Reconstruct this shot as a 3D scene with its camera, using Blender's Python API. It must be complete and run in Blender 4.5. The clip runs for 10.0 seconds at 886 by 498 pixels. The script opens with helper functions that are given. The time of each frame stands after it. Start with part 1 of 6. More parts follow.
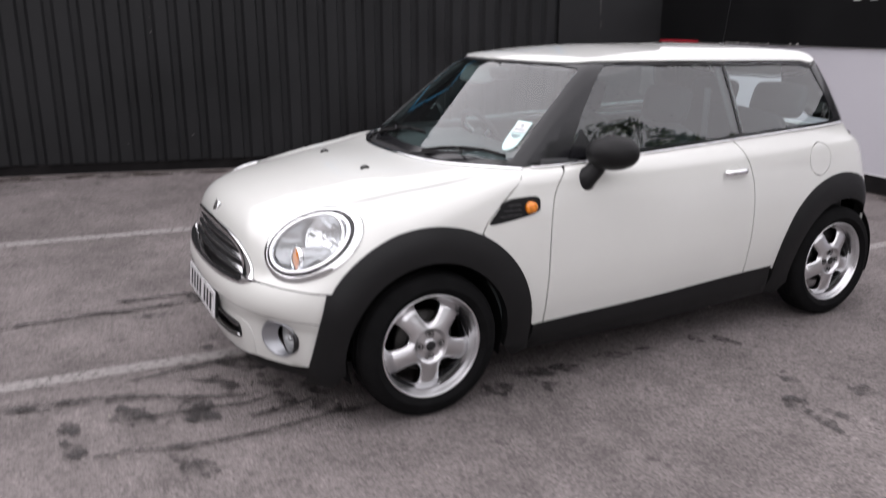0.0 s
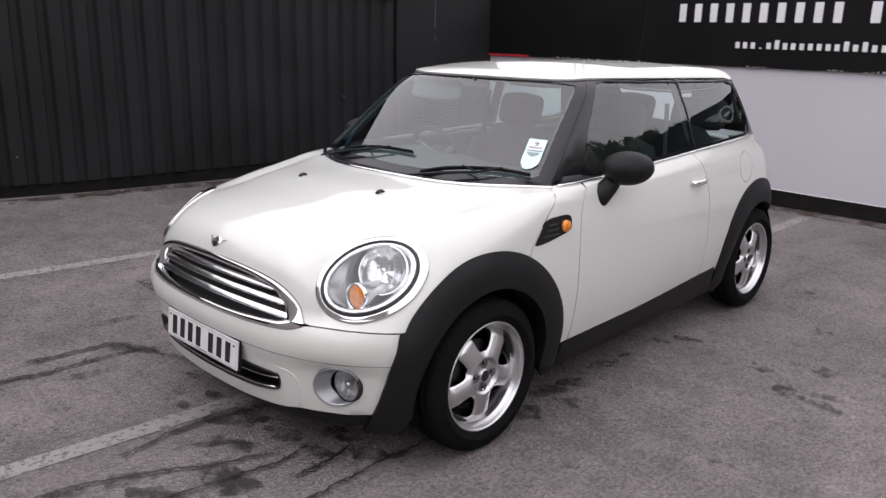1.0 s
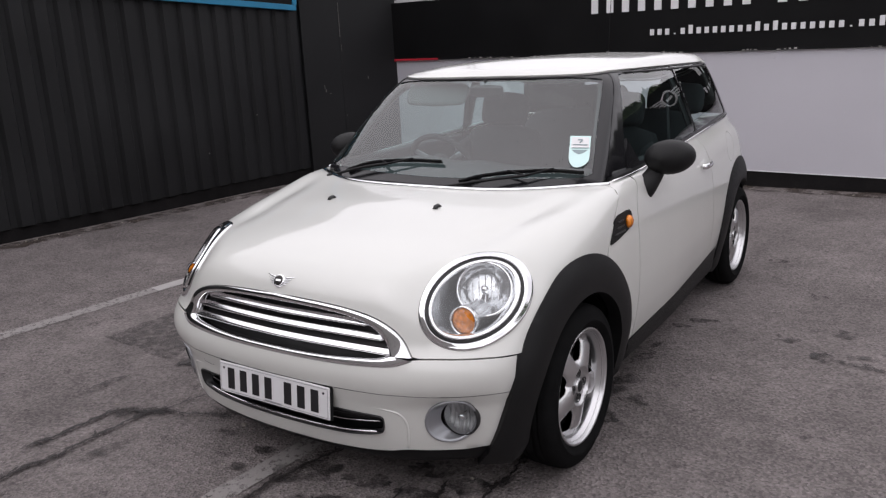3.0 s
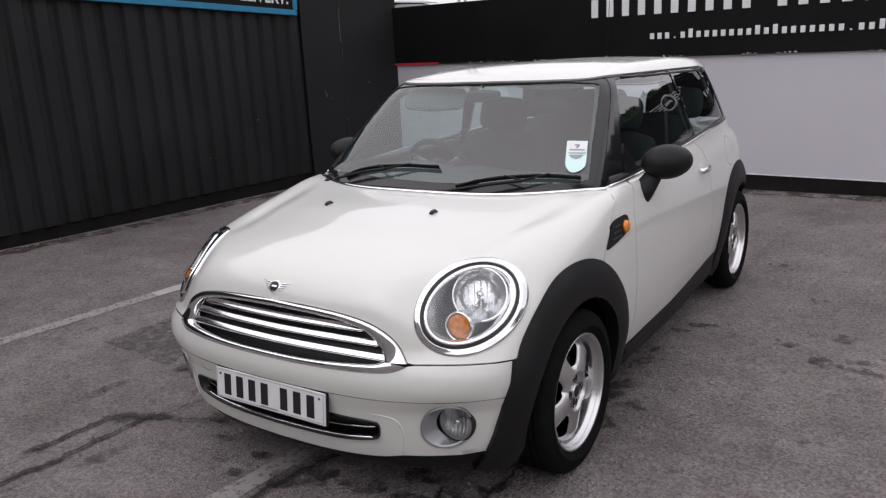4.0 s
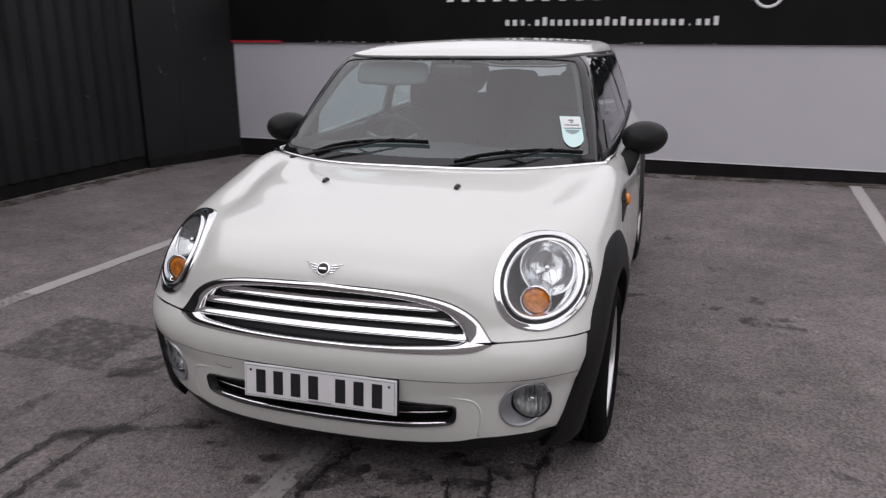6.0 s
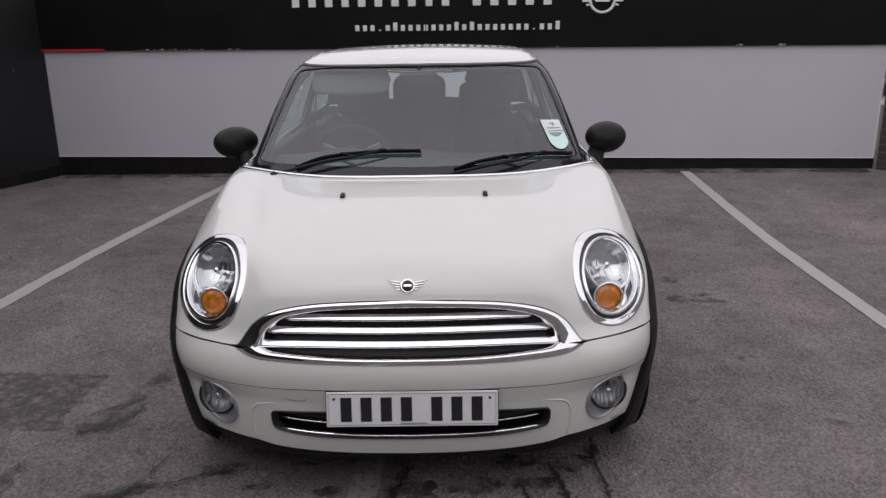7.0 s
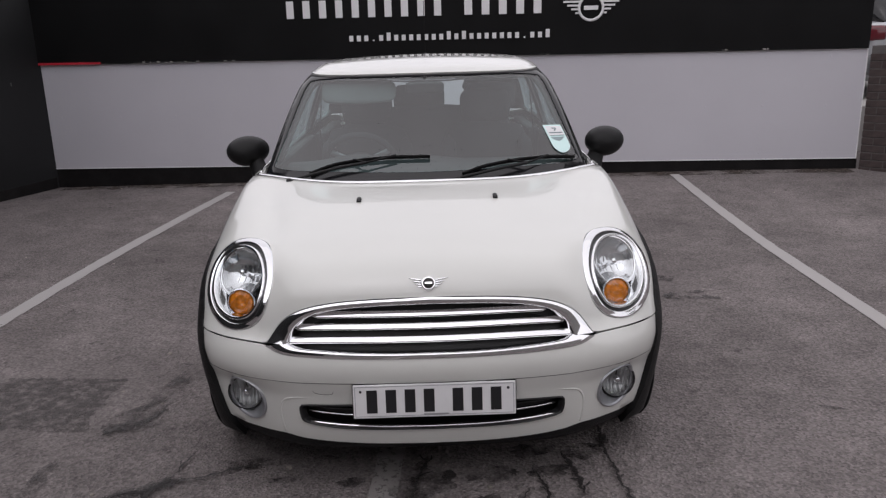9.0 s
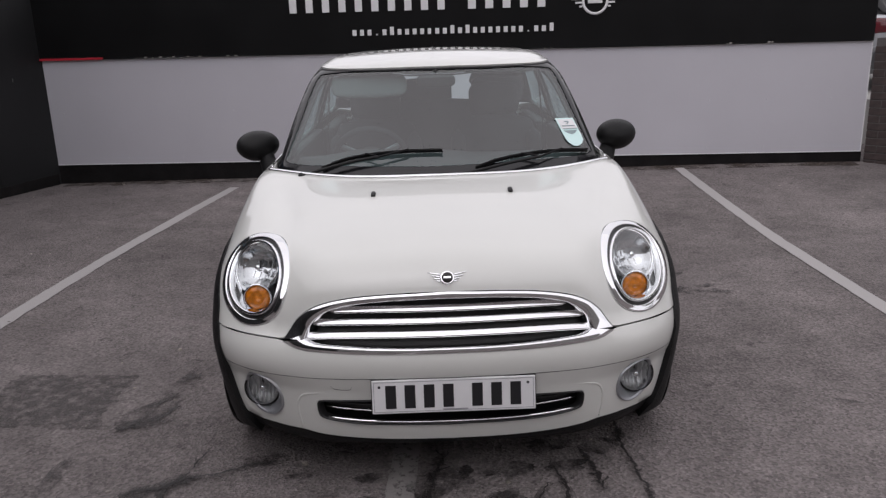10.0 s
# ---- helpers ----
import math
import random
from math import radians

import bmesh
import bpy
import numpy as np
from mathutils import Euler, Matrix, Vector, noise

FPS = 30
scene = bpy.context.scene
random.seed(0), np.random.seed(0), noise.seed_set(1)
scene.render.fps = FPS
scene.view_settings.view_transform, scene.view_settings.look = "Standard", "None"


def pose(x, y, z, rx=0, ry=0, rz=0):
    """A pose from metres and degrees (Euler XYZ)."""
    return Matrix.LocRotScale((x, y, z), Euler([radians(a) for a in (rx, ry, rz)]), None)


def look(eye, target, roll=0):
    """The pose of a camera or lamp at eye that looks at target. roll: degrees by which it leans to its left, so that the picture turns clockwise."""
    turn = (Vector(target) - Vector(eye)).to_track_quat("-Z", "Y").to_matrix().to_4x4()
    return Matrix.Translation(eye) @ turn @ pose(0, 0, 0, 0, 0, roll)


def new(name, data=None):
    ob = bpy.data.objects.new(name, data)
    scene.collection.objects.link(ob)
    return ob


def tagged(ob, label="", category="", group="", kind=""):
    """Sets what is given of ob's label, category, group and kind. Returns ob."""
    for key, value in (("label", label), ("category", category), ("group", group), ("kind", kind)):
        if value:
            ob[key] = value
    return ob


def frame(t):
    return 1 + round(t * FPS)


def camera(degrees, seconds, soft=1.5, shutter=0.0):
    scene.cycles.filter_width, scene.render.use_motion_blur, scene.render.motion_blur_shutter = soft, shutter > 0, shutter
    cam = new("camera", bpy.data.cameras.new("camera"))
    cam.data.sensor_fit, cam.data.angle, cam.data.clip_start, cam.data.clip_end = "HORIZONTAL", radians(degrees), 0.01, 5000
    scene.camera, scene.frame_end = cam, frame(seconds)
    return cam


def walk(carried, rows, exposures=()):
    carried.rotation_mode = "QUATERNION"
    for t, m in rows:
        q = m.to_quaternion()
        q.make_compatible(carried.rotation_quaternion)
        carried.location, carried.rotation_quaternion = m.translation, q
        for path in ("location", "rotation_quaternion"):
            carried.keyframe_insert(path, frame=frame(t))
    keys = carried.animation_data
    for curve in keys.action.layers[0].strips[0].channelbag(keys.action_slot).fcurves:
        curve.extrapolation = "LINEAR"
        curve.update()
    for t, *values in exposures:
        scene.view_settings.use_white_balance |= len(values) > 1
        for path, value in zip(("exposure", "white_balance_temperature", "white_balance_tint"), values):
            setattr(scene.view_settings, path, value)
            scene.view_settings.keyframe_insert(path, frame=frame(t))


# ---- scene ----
# the film's camera dims and tints its picture on the way
EXPOSURES = [(t, stops, 6430, 17.5) for t, stops in ((0.0, 0.43), (0.5, 0.36), (1.0, 0.25), (1.5, 0.15), (2.0, 0.04), (2.5, -0.01), (4.0, -0.07), (5.0, -0.10), (5.5, -0.12), (7.0, -0.41), (7.5, -0.41), (9.0, -0.35), (10.0, -0.35))]
import mathutils
import mathutils.geometry

cam = camera(58.6, 10.0, soft=1.3, shutter=0.35)
PATH = [
    (0, (3.434, -1.3, 1.526), (1.726, -0.414, 0.982), -0.0),
    (0.2, (3.27, -1.484, 1.523), (1.596, -0.491, 1.061), -0.4),
    (0.5, (3.046, -1.712, 1.553), (1.478, -0.586, 1.031), 0.3),
    (0.7, (2.885, -1.871, 1.559), (1.401, -0.624, 1.064), 1.0),
    (1, (2.638, -2.108, 1.537), (1.29, -0.723, 1.022), 1.2),
    (1.2, (2.475, -2.205, 1.533), (1.192, -0.765, 1.003), 1.2),
    (1.5, (2.254, -2.281, 1.499), (1.066, -0.743, 1.026), 0.7),
    (1.7, (2.095, -2.328, 1.542), (0.96, -0.772, 1.003), -0.3),
    (2, (1.969, -2.413, 1.558), (0.866, -0.809, 1.096), -1.0),
    (2.2, (1.931, -2.434, 1.56), (0.857, -0.818, 1.075), -1.4),
    (2.5, (1.912, -2.458, 1.526), (0.839, -0.848, 1.017), -2.4),
    (4, (1.938, -2.439, 1.534), (0.844, -0.839, 1.04), -3.1),
    (4.5, (1.943, -2.439, 1.533), (0.844, -0.842, 1.041), -2.4),
    (5, (1.921, -2.446, 1.528), (0.819, -0.86, 1.01), -1.6),
    (5.2, (1.848, -2.456, 1.528), (0.771, -0.857, 0.997), -1.2),
    (5.5, (1.576, -2.606, 1.49), (0.652, -0.896, 1.019), -0.7),
    (5.7, (1.37, -2.695, 1.488), (0.588, -0.927, 0.975), -1.0),
    (6.8, (0.268, -2.84, 1.522), (0.172, -0.916, 0.985), 0.2),
    (7, (0.125, -2.896, 1.524), (0.111, -0.97, 0.985), -0.9),
    (7.2, (0.039, -2.935, 1.533), (0.064, -1.01, 0.99), -1.6),
    (7.5, (0.013, -3.016, 1.539), (0.054, -1.085, 1.023), 0.2),
    (8, (0.017, -3.039, 1.538), (0.052, -1.107, 1.024), -1.4),
    (8.5, (0.019, -3.034, 1.537), (0.054, -1.103, 1.019), -1.4),
    (9, (0.022, -3.035, 1.536), (0.044, -1.104, 1.015), -1.6),
    (9.5, (0.03, -3.033, 1.539), (0.054, -1.102, 1.021), -1.8),
    (9.8, (-0.003, -3.007, 1.522), (0.02, -1.077, 0.997), -2.2),
    (10, (-0.044, -3.017, 1.53), (-0.017, -1.089, 0.997), -1.8),
]
walk(cam, [(t, look(eye, target, roll)) for t, eye, target, roll in PATH], EXPOSURES)

# ---- light: an overcast sky with a broad, weak sun behind the clouds ----
world = bpy.data.worlds.new("overcast")
scene.world = world
world.use_nodes = True
wn, wl = world.node_tree.nodes, world.node_tree.links
sky = wn.new("ShaderNodeTexSky")
sky.sky_type, sky.sun_disc = "NISHITA", False
sky.sun_elevation, sky.sun_rotation = radians(58), radians(200)
sky.dust_density = 4.0
pale = wn.new("ShaderNodeHueSaturation")
pale.inputs["Saturation"].default_value = 0.10
pale.inputs["Value"].default_value = 0.05
wl.new(sky.outputs["Color"], pale.inputs["Color"])
# a thin, closed cloud deck, a little brighter overhead than at the horizon
coord, split, deck = wn.new("ShaderNodeTexCoord"), wn.new("ShaderNodeSeparateXYZ"), wn.new("ShaderNodeMapRange")
wl.new(coord.outputs["Generated"], split.inputs[0])
wl.new(split.outputs["Z"], deck.inputs["Value"])
for key, val in (("From Min", 0.0), ("From Max", 1.0), ("To Min", 0.90), ("To Max", 1.10)):
    deck.inputs[key].default_value = val
soft = wn.new("ShaderNodeTexNoise")
soft.inputs["Scale"].default_value, soft.inputs["Detail"].default_value = 1.6, 3
wl.new(coord.outputs["Generated"], soft.inputs["Vector"])
puff = wn.new("ShaderNodeMapRange")
for key, val in (("From Min", 0.3), ("From Max", 0.7), ("To Min", 0.86), ("To Max", 1.14)):
    puff.inputs[key].default_value = val
wl.new(soft.outputs["Fac"], puff.inputs["Value"])
level = wn.new("ShaderNodeMath")
level.operation = "MULTIPLY"
wl.new(deck.outputs[0], level.inputs[0])
wl.new(puff.outputs[0], level.inputs[1])
cloud = wn.new("ShaderNodeMix")
cloud.data_type, cloud.blend_type = "RGBA", "MULTIPLY"
cloud.inputs[0].default_value = 1
cloud.inputs[6].default_value = (0.985, 0.99, 1.0, 1)
wl.new(level.outputs[0], cloud.inputs[7])
both_skies = wn.new("ShaderNodeMix")
both_skies.data_type, both_skies.blend_type = "RGBA", "ADD"
both_skies.inputs[0].default_value = 1
wl.new(cloud.outputs[2], both_skies.inputs[6])
wl.new(pale.outputs["Color"], both_skies.inputs[7])
wl.new(both_skies.outputs[2], wn["Background"].inputs["Color"])
wn["Background"].inputs["Strength"].default_value = 1.0

sun = new("sun", bpy.data.lights.new("sun", "SUN"))
sun.data.energy, sun.data.angle, sun.data.color = 0.65, radians(150), (1.0, 0.97, 0.93)
sun.matrix_world = look((0, 0, 0), (-math.sin(radians(200)) * math.cos(radians(58)), -math.cos(radians(200)) * math.cos(radians(58)), -math.sin(radians(58))))


# ---- materials ----
def material(name, colour, rough=0.5, metal=0.0, coat=0.0, vary=0.0, scale=8.0, fine=0.0, fine_scale=400.0, bump=0.0, bump_scale=60.0, rough_vary=0.0, spec=0.5):
    """A surface with slow variation (vary), fine grain (fine) and relief (bump)."""
    m = bpy.data.materials.new(name)
    m.use_nodes = True
    n, l = m.node_tree.nodes, m.node_tree.links
    b = n["Principled BSDF"]
    b.inputs["Base Color"].default_value = (*colour, 1)
    b.inputs["Roughness"].default_value = rough
    b.inputs["Metallic"].default_value = metal
    b.inputs["Coat Weight"].default_value = coat
    b.inputs["Coat Roughness"].default_value = 0.04
    b.inputs["Specular IOR Level"].default_value = spec
    co = n.new("ShaderNodeTexCoord")
    if vary or fine:
        mix = n.new("ShaderNodeMix")
        mix.data_type, mix.blend_type = "RGBA", "MULTIPLY"
        mix.inputs[0].default_value = 1
        mix.inputs[6].default_value = (*colour, 1)
        big, small = n.new("ShaderNodeTexNoise"), n.new("ShaderNodeTexNoise")
        big.inputs["Scale"].default_value, big.inputs["Detail"].default_value = scale, 5
        small.inputs["Scale"].default_value, small.inputs["Detail"].default_value = fine_scale, 2
        for t in (big, small):
            l.new(co.outputs["Object"], t.inputs["Vector"])
        r1, r2 = n.new("ShaderNodeMapRange"), n.new("ShaderNodeMapRange")
        for r, v, t in ((r1, vary, big), (r2, fine, small)):
            r.inputs["From Min"].default_value, r.inputs["From Max"].default_value = 0.3, 0.7
            r.inputs["To Min"].default_value, r.inputs["To Max"].default_value = 1 - v, 1 + v
            l.new(t.outputs["Fac"], r.inputs["Value"])
        mul = n.new("ShaderNodeMath")
        mul.operation = "MULTIPLY"
        l.new(r1.outputs[0], mul.inputs[0])
        l.new(r2.outputs[0], mul.inputs[1])
        l.new(mul.outputs[0], mix.inputs[7])
        l.new(mix.outputs[2], b.inputs["Base Color"])
        if rough_vary:
            rr = n.new("ShaderNodeMapRange")
            rr.inputs["From Min"].default_value, rr.inputs["From Max"].default_value = 0.3, 0.7
            rr.inputs["To Min"].default_value, rr.inputs["To Max"].default_value = rough - rough_vary, rough + rough_vary
            l.new(big.outputs["Fac"], rr.inputs["Value"])
            l.new(rr.outputs[0], b.inputs["Roughness"])
    if bump:
        t, bp = n.new("ShaderNodeTexNoise"), n.new("ShaderNodeBump")
        t.inputs["Scale"].default_value, t.inputs["Detail"].default_value = bump_scale, 4
        bp.inputs["Strength"].default_value, bp.inputs["Distance"].default_value = bump, 0.004
        l.new(co.outputs["Object"], t.inputs["Vector"])
        l.new(t.outputs["Fac"], bp.inputs["Height"])
        l.new(bp.outputs[0], b.inputs["Normal"])
    return m


def glass(name, tint, gloss=1.0):
    m = bpy.data.materials.new(name)
    m.use_nodes = True
    n, l = m.node_tree.nodes, m.node_tree.links
    n.remove(n["Principled BSDF"])
    clear, shine, mix, fr = n.new("ShaderNodeBsdfTransparent"), n.new("ShaderNodeBsdfGlossy"), n.new("ShaderNodeMixShader"), n.new("ShaderNodeLayerWeight")
    clear.inputs["Color"].default_value = (*tint, 1)
    shine.inputs["Roughness"].default_value = 0.01
    shine.inputs["Color"].default_value = (gloss, gloss, gloss, 1)
    # a pane reflects from both its faces: a tenth straight on, all of it at a glancing look
    fr.inputs["Blend"].default_value = 0.5
    steep, level = n.new("ShaderNodeMath"), n.new("ShaderNodeMapRange")
    steep.operation = "POWER"
    steep.inputs[1].default_value = 5
    level.inputs["To Min"].default_value, level.inputs["To Max"].default_value = 0.105, 1.0
    l.new(fr.outputs["Facing"], steep.inputs[0])
    l.new(steep.outputs[0], level.inputs["Value"])
    l.new(level.outputs[0], mix.inputs[0])
    l.new(clear.outputs[0], mix.inputs[1])
    l.new(shine.outputs[0], mix.inputs[2])
    l.new(mix.outputs[0], n["Material Output"].inputs["Surface"])
    return m


PAINT = material("off_white_paint", (0.645, 0.652, 0.622), 0.36, coat=0.9, vary=0.015, scale=3, fine=0.01, fine_scale=900)
CLADDING = material("black_plastic", (0.009, 0.009, 0.0095), 0.5, spec=0.22, vary=0.12, scale=6, fine=0.1, bump=0.12, bump_scale=900)
BLACK = material("black_trim", (0.012, 0.012, 0.013), 0.4)
PILLAR = material("gloss_black", (0.010, 0.010, 0.0115), 0.16, spec=0.5, vary=0.1)
RUBBER = material("tyre_rubber", (0.006, 0.006, 0.0063), 0.85, spec=0.08, vary=0.2, scale=20, fine=0.15, bump=0.15, bump_scale=500)
CHROME = material("chrome", (0.86, 0.865, 0.875), 0.055, metal=1.0, vary=0.02)
ALLOY = material("silver_alloy", (0.67, 0.67, 0.68), 0.30, metal=0.95, vary=0.03, scale=12)
DARK_METAL = material("dark_metal", (0.05, 0.048, 0.046), 0.55, metal=0.6, vary=0.3, scale=25)
SLAT = material("brushed_chrome", (0.84, 0.845, 0.855), 0.15, metal=1.0, vary=0.03)
SATIN = material("satin_silver_plastic", (0.36, 0.37, 0.39), 0.32, metal=0.6, vary=0.04)
REFLECTOR = material("lamp_reflector", (0.80, 0.81, 0.82), 0.07, metal=0.95, bump=0.35, bump_scale=34)
BOWL = material("silvered_plastic", (0.46, 0.47, 0.48), 0.16, metal=0.85, vary=0.04)
AMBER = material("amber_plastic", (0.72, 0.215, 0.012), 0.2, coat=0.6, vary=0.35, scale=60, bump=0.5, bump_scale=120)
WINDOW = glass("tinted_window", (0.74, 0.89, 0.88))
CLEAR = glass("clear_lens", (0.95, 0.965, 0.97), 0.6)
FOG = material("fog_reflector", (0.72, 0.725, 0.73), 0.38, metal=0.9, vary=0.1, scale=40, bump=0.4, bump_scale=60)
FABRIC = material("dark_seat_fabric", (0.022, 0.022, 0.025), 0.9, vary=0.2, fine=0.2, bump=0.2, bump_scale=700)
INTERIOR = material("grey_interior_plastic", (0.035, 0.036, 0.038), 0.65, vary=0.12, fine=0.1)
LINER = material("grey_headlining", (0.125, 0.131, 0.131), 0.9, vary=0.05)
PLATE = material("white_plate", (0.72, 0.72, 0.73), 0.3, vary=0.03, scale=15)
INK = material("black_ink", (0.012, 0.012, 0.014), 0.45)
STICKER = material("pale_sticker", (0.60, 0.80, 0.78), 0.5, vary=0.04)
STICKER_INK = material("grey_print", (0.24, 0.31, 0.32), 0.5)
SHEET = material("dark_coated_steel", (0.0124, 0.0127, 0.0136), 0.5, spec=0.27, vary=0.22, scale=1.4, fine=0.06, fine_scale=60, rough_vary=0.1, bump=0.08, bump_scale=9)
BOARD = material("black_board", (0.0070, 0.0070, 0.0074), 0.45, spec=0.12, vary=0.15, scale=2, rough_vary=0.05)
WHITE_PANEL = material("off_white_panel", (0.505, 0.497, 0.535), 0.42, vary=0.025, scale=1.3, fine=0.01, fine_scale=70, bump=0.05, bump_scale=3)
PLINTH = material("black_plinth", (0.0085, 0.0075, 0.0078), 0.85, spec=0.2, vary=0.4, scale=5, fine=0.2, fine_scale=90, bump=0.4, bump_scale=40)
SCUFF = material("bare_scratch", (0.09, 0.088, 0.085), 0.7, vary=0.5, scale=60)
LETTER = material("white_letters", (0.70, 0.70, 0.71), 0.4, vary=0.03)
RED = material("red_strip", (0.42, 0.02, 0.035), 0.45, vary=0.08)
BLUE = material("blue_frame", (0.018, 0.20, 0.36), 0.4, vary=0.08, scale=5)
BRICK = material("dark_brick", (0.050, 0.036, 0.034), 0.85, vary=0.35, scale=14, fine=0.2, fine_scale=150, bump=0.4, bump_scale=120)
MORTAR = material("mortar", (0.10, 0.092, 0.09), 0.9, vary=0.2, fine=0.2)
SILVER_PAINT = material("silver_paint", (0.42, 0.43, 0.45), 0.3, metal=0.4, coat=0.7, vary=0.03)
DARK_PAINT = material("dark_paint", (0.05, 0.05, 0.055), 0.3, coat=0.7, vary=0.05)
RED_LENS = material("red_lens", (0.10, 0.006, 0.012), 0.15, coat=0.5)
CONCRETE = material("concrete", (0.30, 0.29, 0.28), 0.85, vary=0.15, scale=2, fine=0.1, fine_scale=120, bump=0.2)
LEAF = material("leaves", (0.055, 0.085, 0.035), 0.7, vary=0.35, scale=0.8)
BARK = material("bark", (0.07, 0.055, 0.042), 0.9, vary=0.3, bump=0.5, bump_scale=30)
POLE = material("galvanised_pole", (0.35, 0.36, 0.37), 0.45, metal=0.5, vary=0.1)


# ---- shapes ----
def part(name, data, mat, parent=None, label="", smooth=True):
    """Links a bmesh or mesh as ONE object, under a thing or a part."""
    if isinstance(data, bmesh.types.BMesh):
        me = bpy.data.meshes.new(name)
        data.to_mesh(me)
        data.free()
        if smooth:
            me.shade_smooth()
    else:
        me = data
    if mat and not me.materials:
        me.materials.append(mat)
    ob = new(name, me)
    if parent:
        ob.parent = parent
        ob.matrix_parent_inverse = Matrix.Identity(4)
    if label:
        ob["label"] = label
    return ob


def thing(name, label, category, group="", kind="", at=None):
    ob = new(name)
    ob.empty_display_size = 0.2
    if at:
        ob.matrix_basis = at
    return tagged(ob, label, category, group, kind)


def box(bm, x0, x1, y0, y1, z0, z1, bevel=0.0, m=None):
    made = bmesh.ops.create_cube(bm, size=1, matrix=Matrix.Translation(((x0 + x1) / 2, (y0 + y1) / 2, (z0 + z1) / 2)) @ Matrix.Diagonal((x1 - x0, y1 - y0, z1 - z0, 1)))
    if bevel:
        edges = {e for v in made["verts"] for e in v.link_edges}
        done = bmesh.ops.bevel(bm, geom=list(edges), offset=bevel, segments=2, profile=0.5, affect="EDGES")
        made = {"verts": list({v for f in done["faces"] for v in f.verts} | {v for v in made["verts"] if v.is_valid})}
    if m:
        bmesh.ops.transform(bm, matrix=m, verts=[v for v in made["verts"] if v.is_valid])
    return bm


def boxed(x0, x1, y0, y1, z0, z1, bevel=0.0, m=None):
    return box(bmesh.new(), x0, x1, y0, y1, z0, z1, bevel, m)


def rings(loops, closed=True, cap=False, loop_closed=False):
    """A skin over rows of points."""
    bm = bmesh.new()
    rows = [[bm.verts.new(p) for p in loop] for loop in loops]
    n = len(rows[0])
    pairs = list(zip(rows, rows[1:])) + ([(rows[-1], rows[0])] if loop_closed else [])
    for a, b in pairs:
        for i in range(n if closed else n - 1):
            j = (i + 1) % n
            bm.faces.new((a[i], a[j], b[j], b[i]))
    if cap:
        bm.faces.new(rows[0][::-1])
        bm.faces.new(rows[-1])
    bmesh.ops.recalc_face_normals(bm, faces=bm.faces)
    return bm


def lathe(profile, segs=48, m=None):
    """Turns (radius, height) rows round the local z axis."""
    bm = rings([[(r * math.cos(2 * math.pi * i / segs), r * math.sin(2 * math.pi * i / segs), h) for i in range(segs)] for r, h in profile])
    if m:
        bmesh.ops.transform(bm, matrix=m, verts=bm.verts)
    return bm


def tube(points, wide, high=None, up=(0, 0, 1), segs=10, closed=False, taper=None):
    """A rod along points with an oval section."""
    pts = [Vector(p) for p in points]
    high = high or wide
    loops = []
    for i, p in enumerate(pts):
        a = pts[i - 1] if (i or closed) else p
        b = pts[(i + 1) % len(pts)] if (i < len(pts) - 1 or closed) else p
        t = (b - a).normalized()
        s = t.cross(Vector(up)).normalized()
        u = s.cross(t)
        k = taper(i / (len(pts) - 1)) if taper else 1
        loops.append([p + s * (wide * k * math.cos(2 * math.pi * j / segs)) + u * (high * k * math.sin(2 * math.pi * j / segs)) for j in range(segs)])
    return rings(loops, cap=not closed, loop_closed=closed)


def smooth_line(points, n, closed=False):
    """Points along a smooth curve through the given ones."""
    p = np.array(points, float)
    m = len(p)
    out = []
    spans = m if closed else m - 1
    for i in range(spans):
        if closed:
            a, b, c, d = p[(i - 1) % m], p[i], p[(i + 1) % m], p[(i + 2) % m]
        else:
            b, c = p[i], p[i + 1]
            a = p[i - 1] if i else 2 * b - c
            d = p[i + 2] if i + 2 < m else 2 * c - b
        for k in range(n):
            t = k / n
            out.append(0.5 * (2 * b + (c - a) * t + (2 * a - 5 * b + 4 * c - d) * t ** 2 + (3 * b - 3 * c + d - a) * t ** 3))
    if not closed:
        out.append(p[-1])
    return np.array(out)


def spline(*knots):
    """A smooth curve through (x, y) knots, straight beyond its ends; works on arrays."""
    xs = np.array([k[0] for k in knots], float)
    ys = np.array([k[1] for k in knots], float)
    h = np.diff(xs)
    s = np.diff(ys) / h
    d = np.zeros(len(xs))
    for i in range(1, len(xs) - 1):
        if s[i - 1] * s[i] > 0:
            w1, w2 = 2 * h[i] + h[i - 1], h[i] + 2 * h[i - 1]
            d[i] = (w1 + w2) / (w1 / s[i - 1] + w2 / s[i])
    d[0], d[-1] = s[0], s[-1]

    def value(x):
        x = np.asarray(x, float)
        i = np.clip(np.searchsorted(xs, x) - 1, 0, len(h) - 1)
        t = (x - xs[i]) / h[i]
        c = np.clip(t, 0, 1)
        out = ys[i] * (2 * c ** 3 - 3 * c ** 2 + 1) + ys[i + 1] * (3 * c ** 2 - 2 * c ** 3) + h[i] * (d[i] * (c ** 3 - 2 * c ** 2 + c) + d[i + 1] * (c ** 3 - c ** 2))
        return out + (t - c) * h[i] * np.where(t > 1, d[i + 1], d[i])
    return value


def smax(a, b, k):
    return np.maximum(a, b) + np.maximum(k - np.abs(a - b), 0) ** 2 / (4 * k)


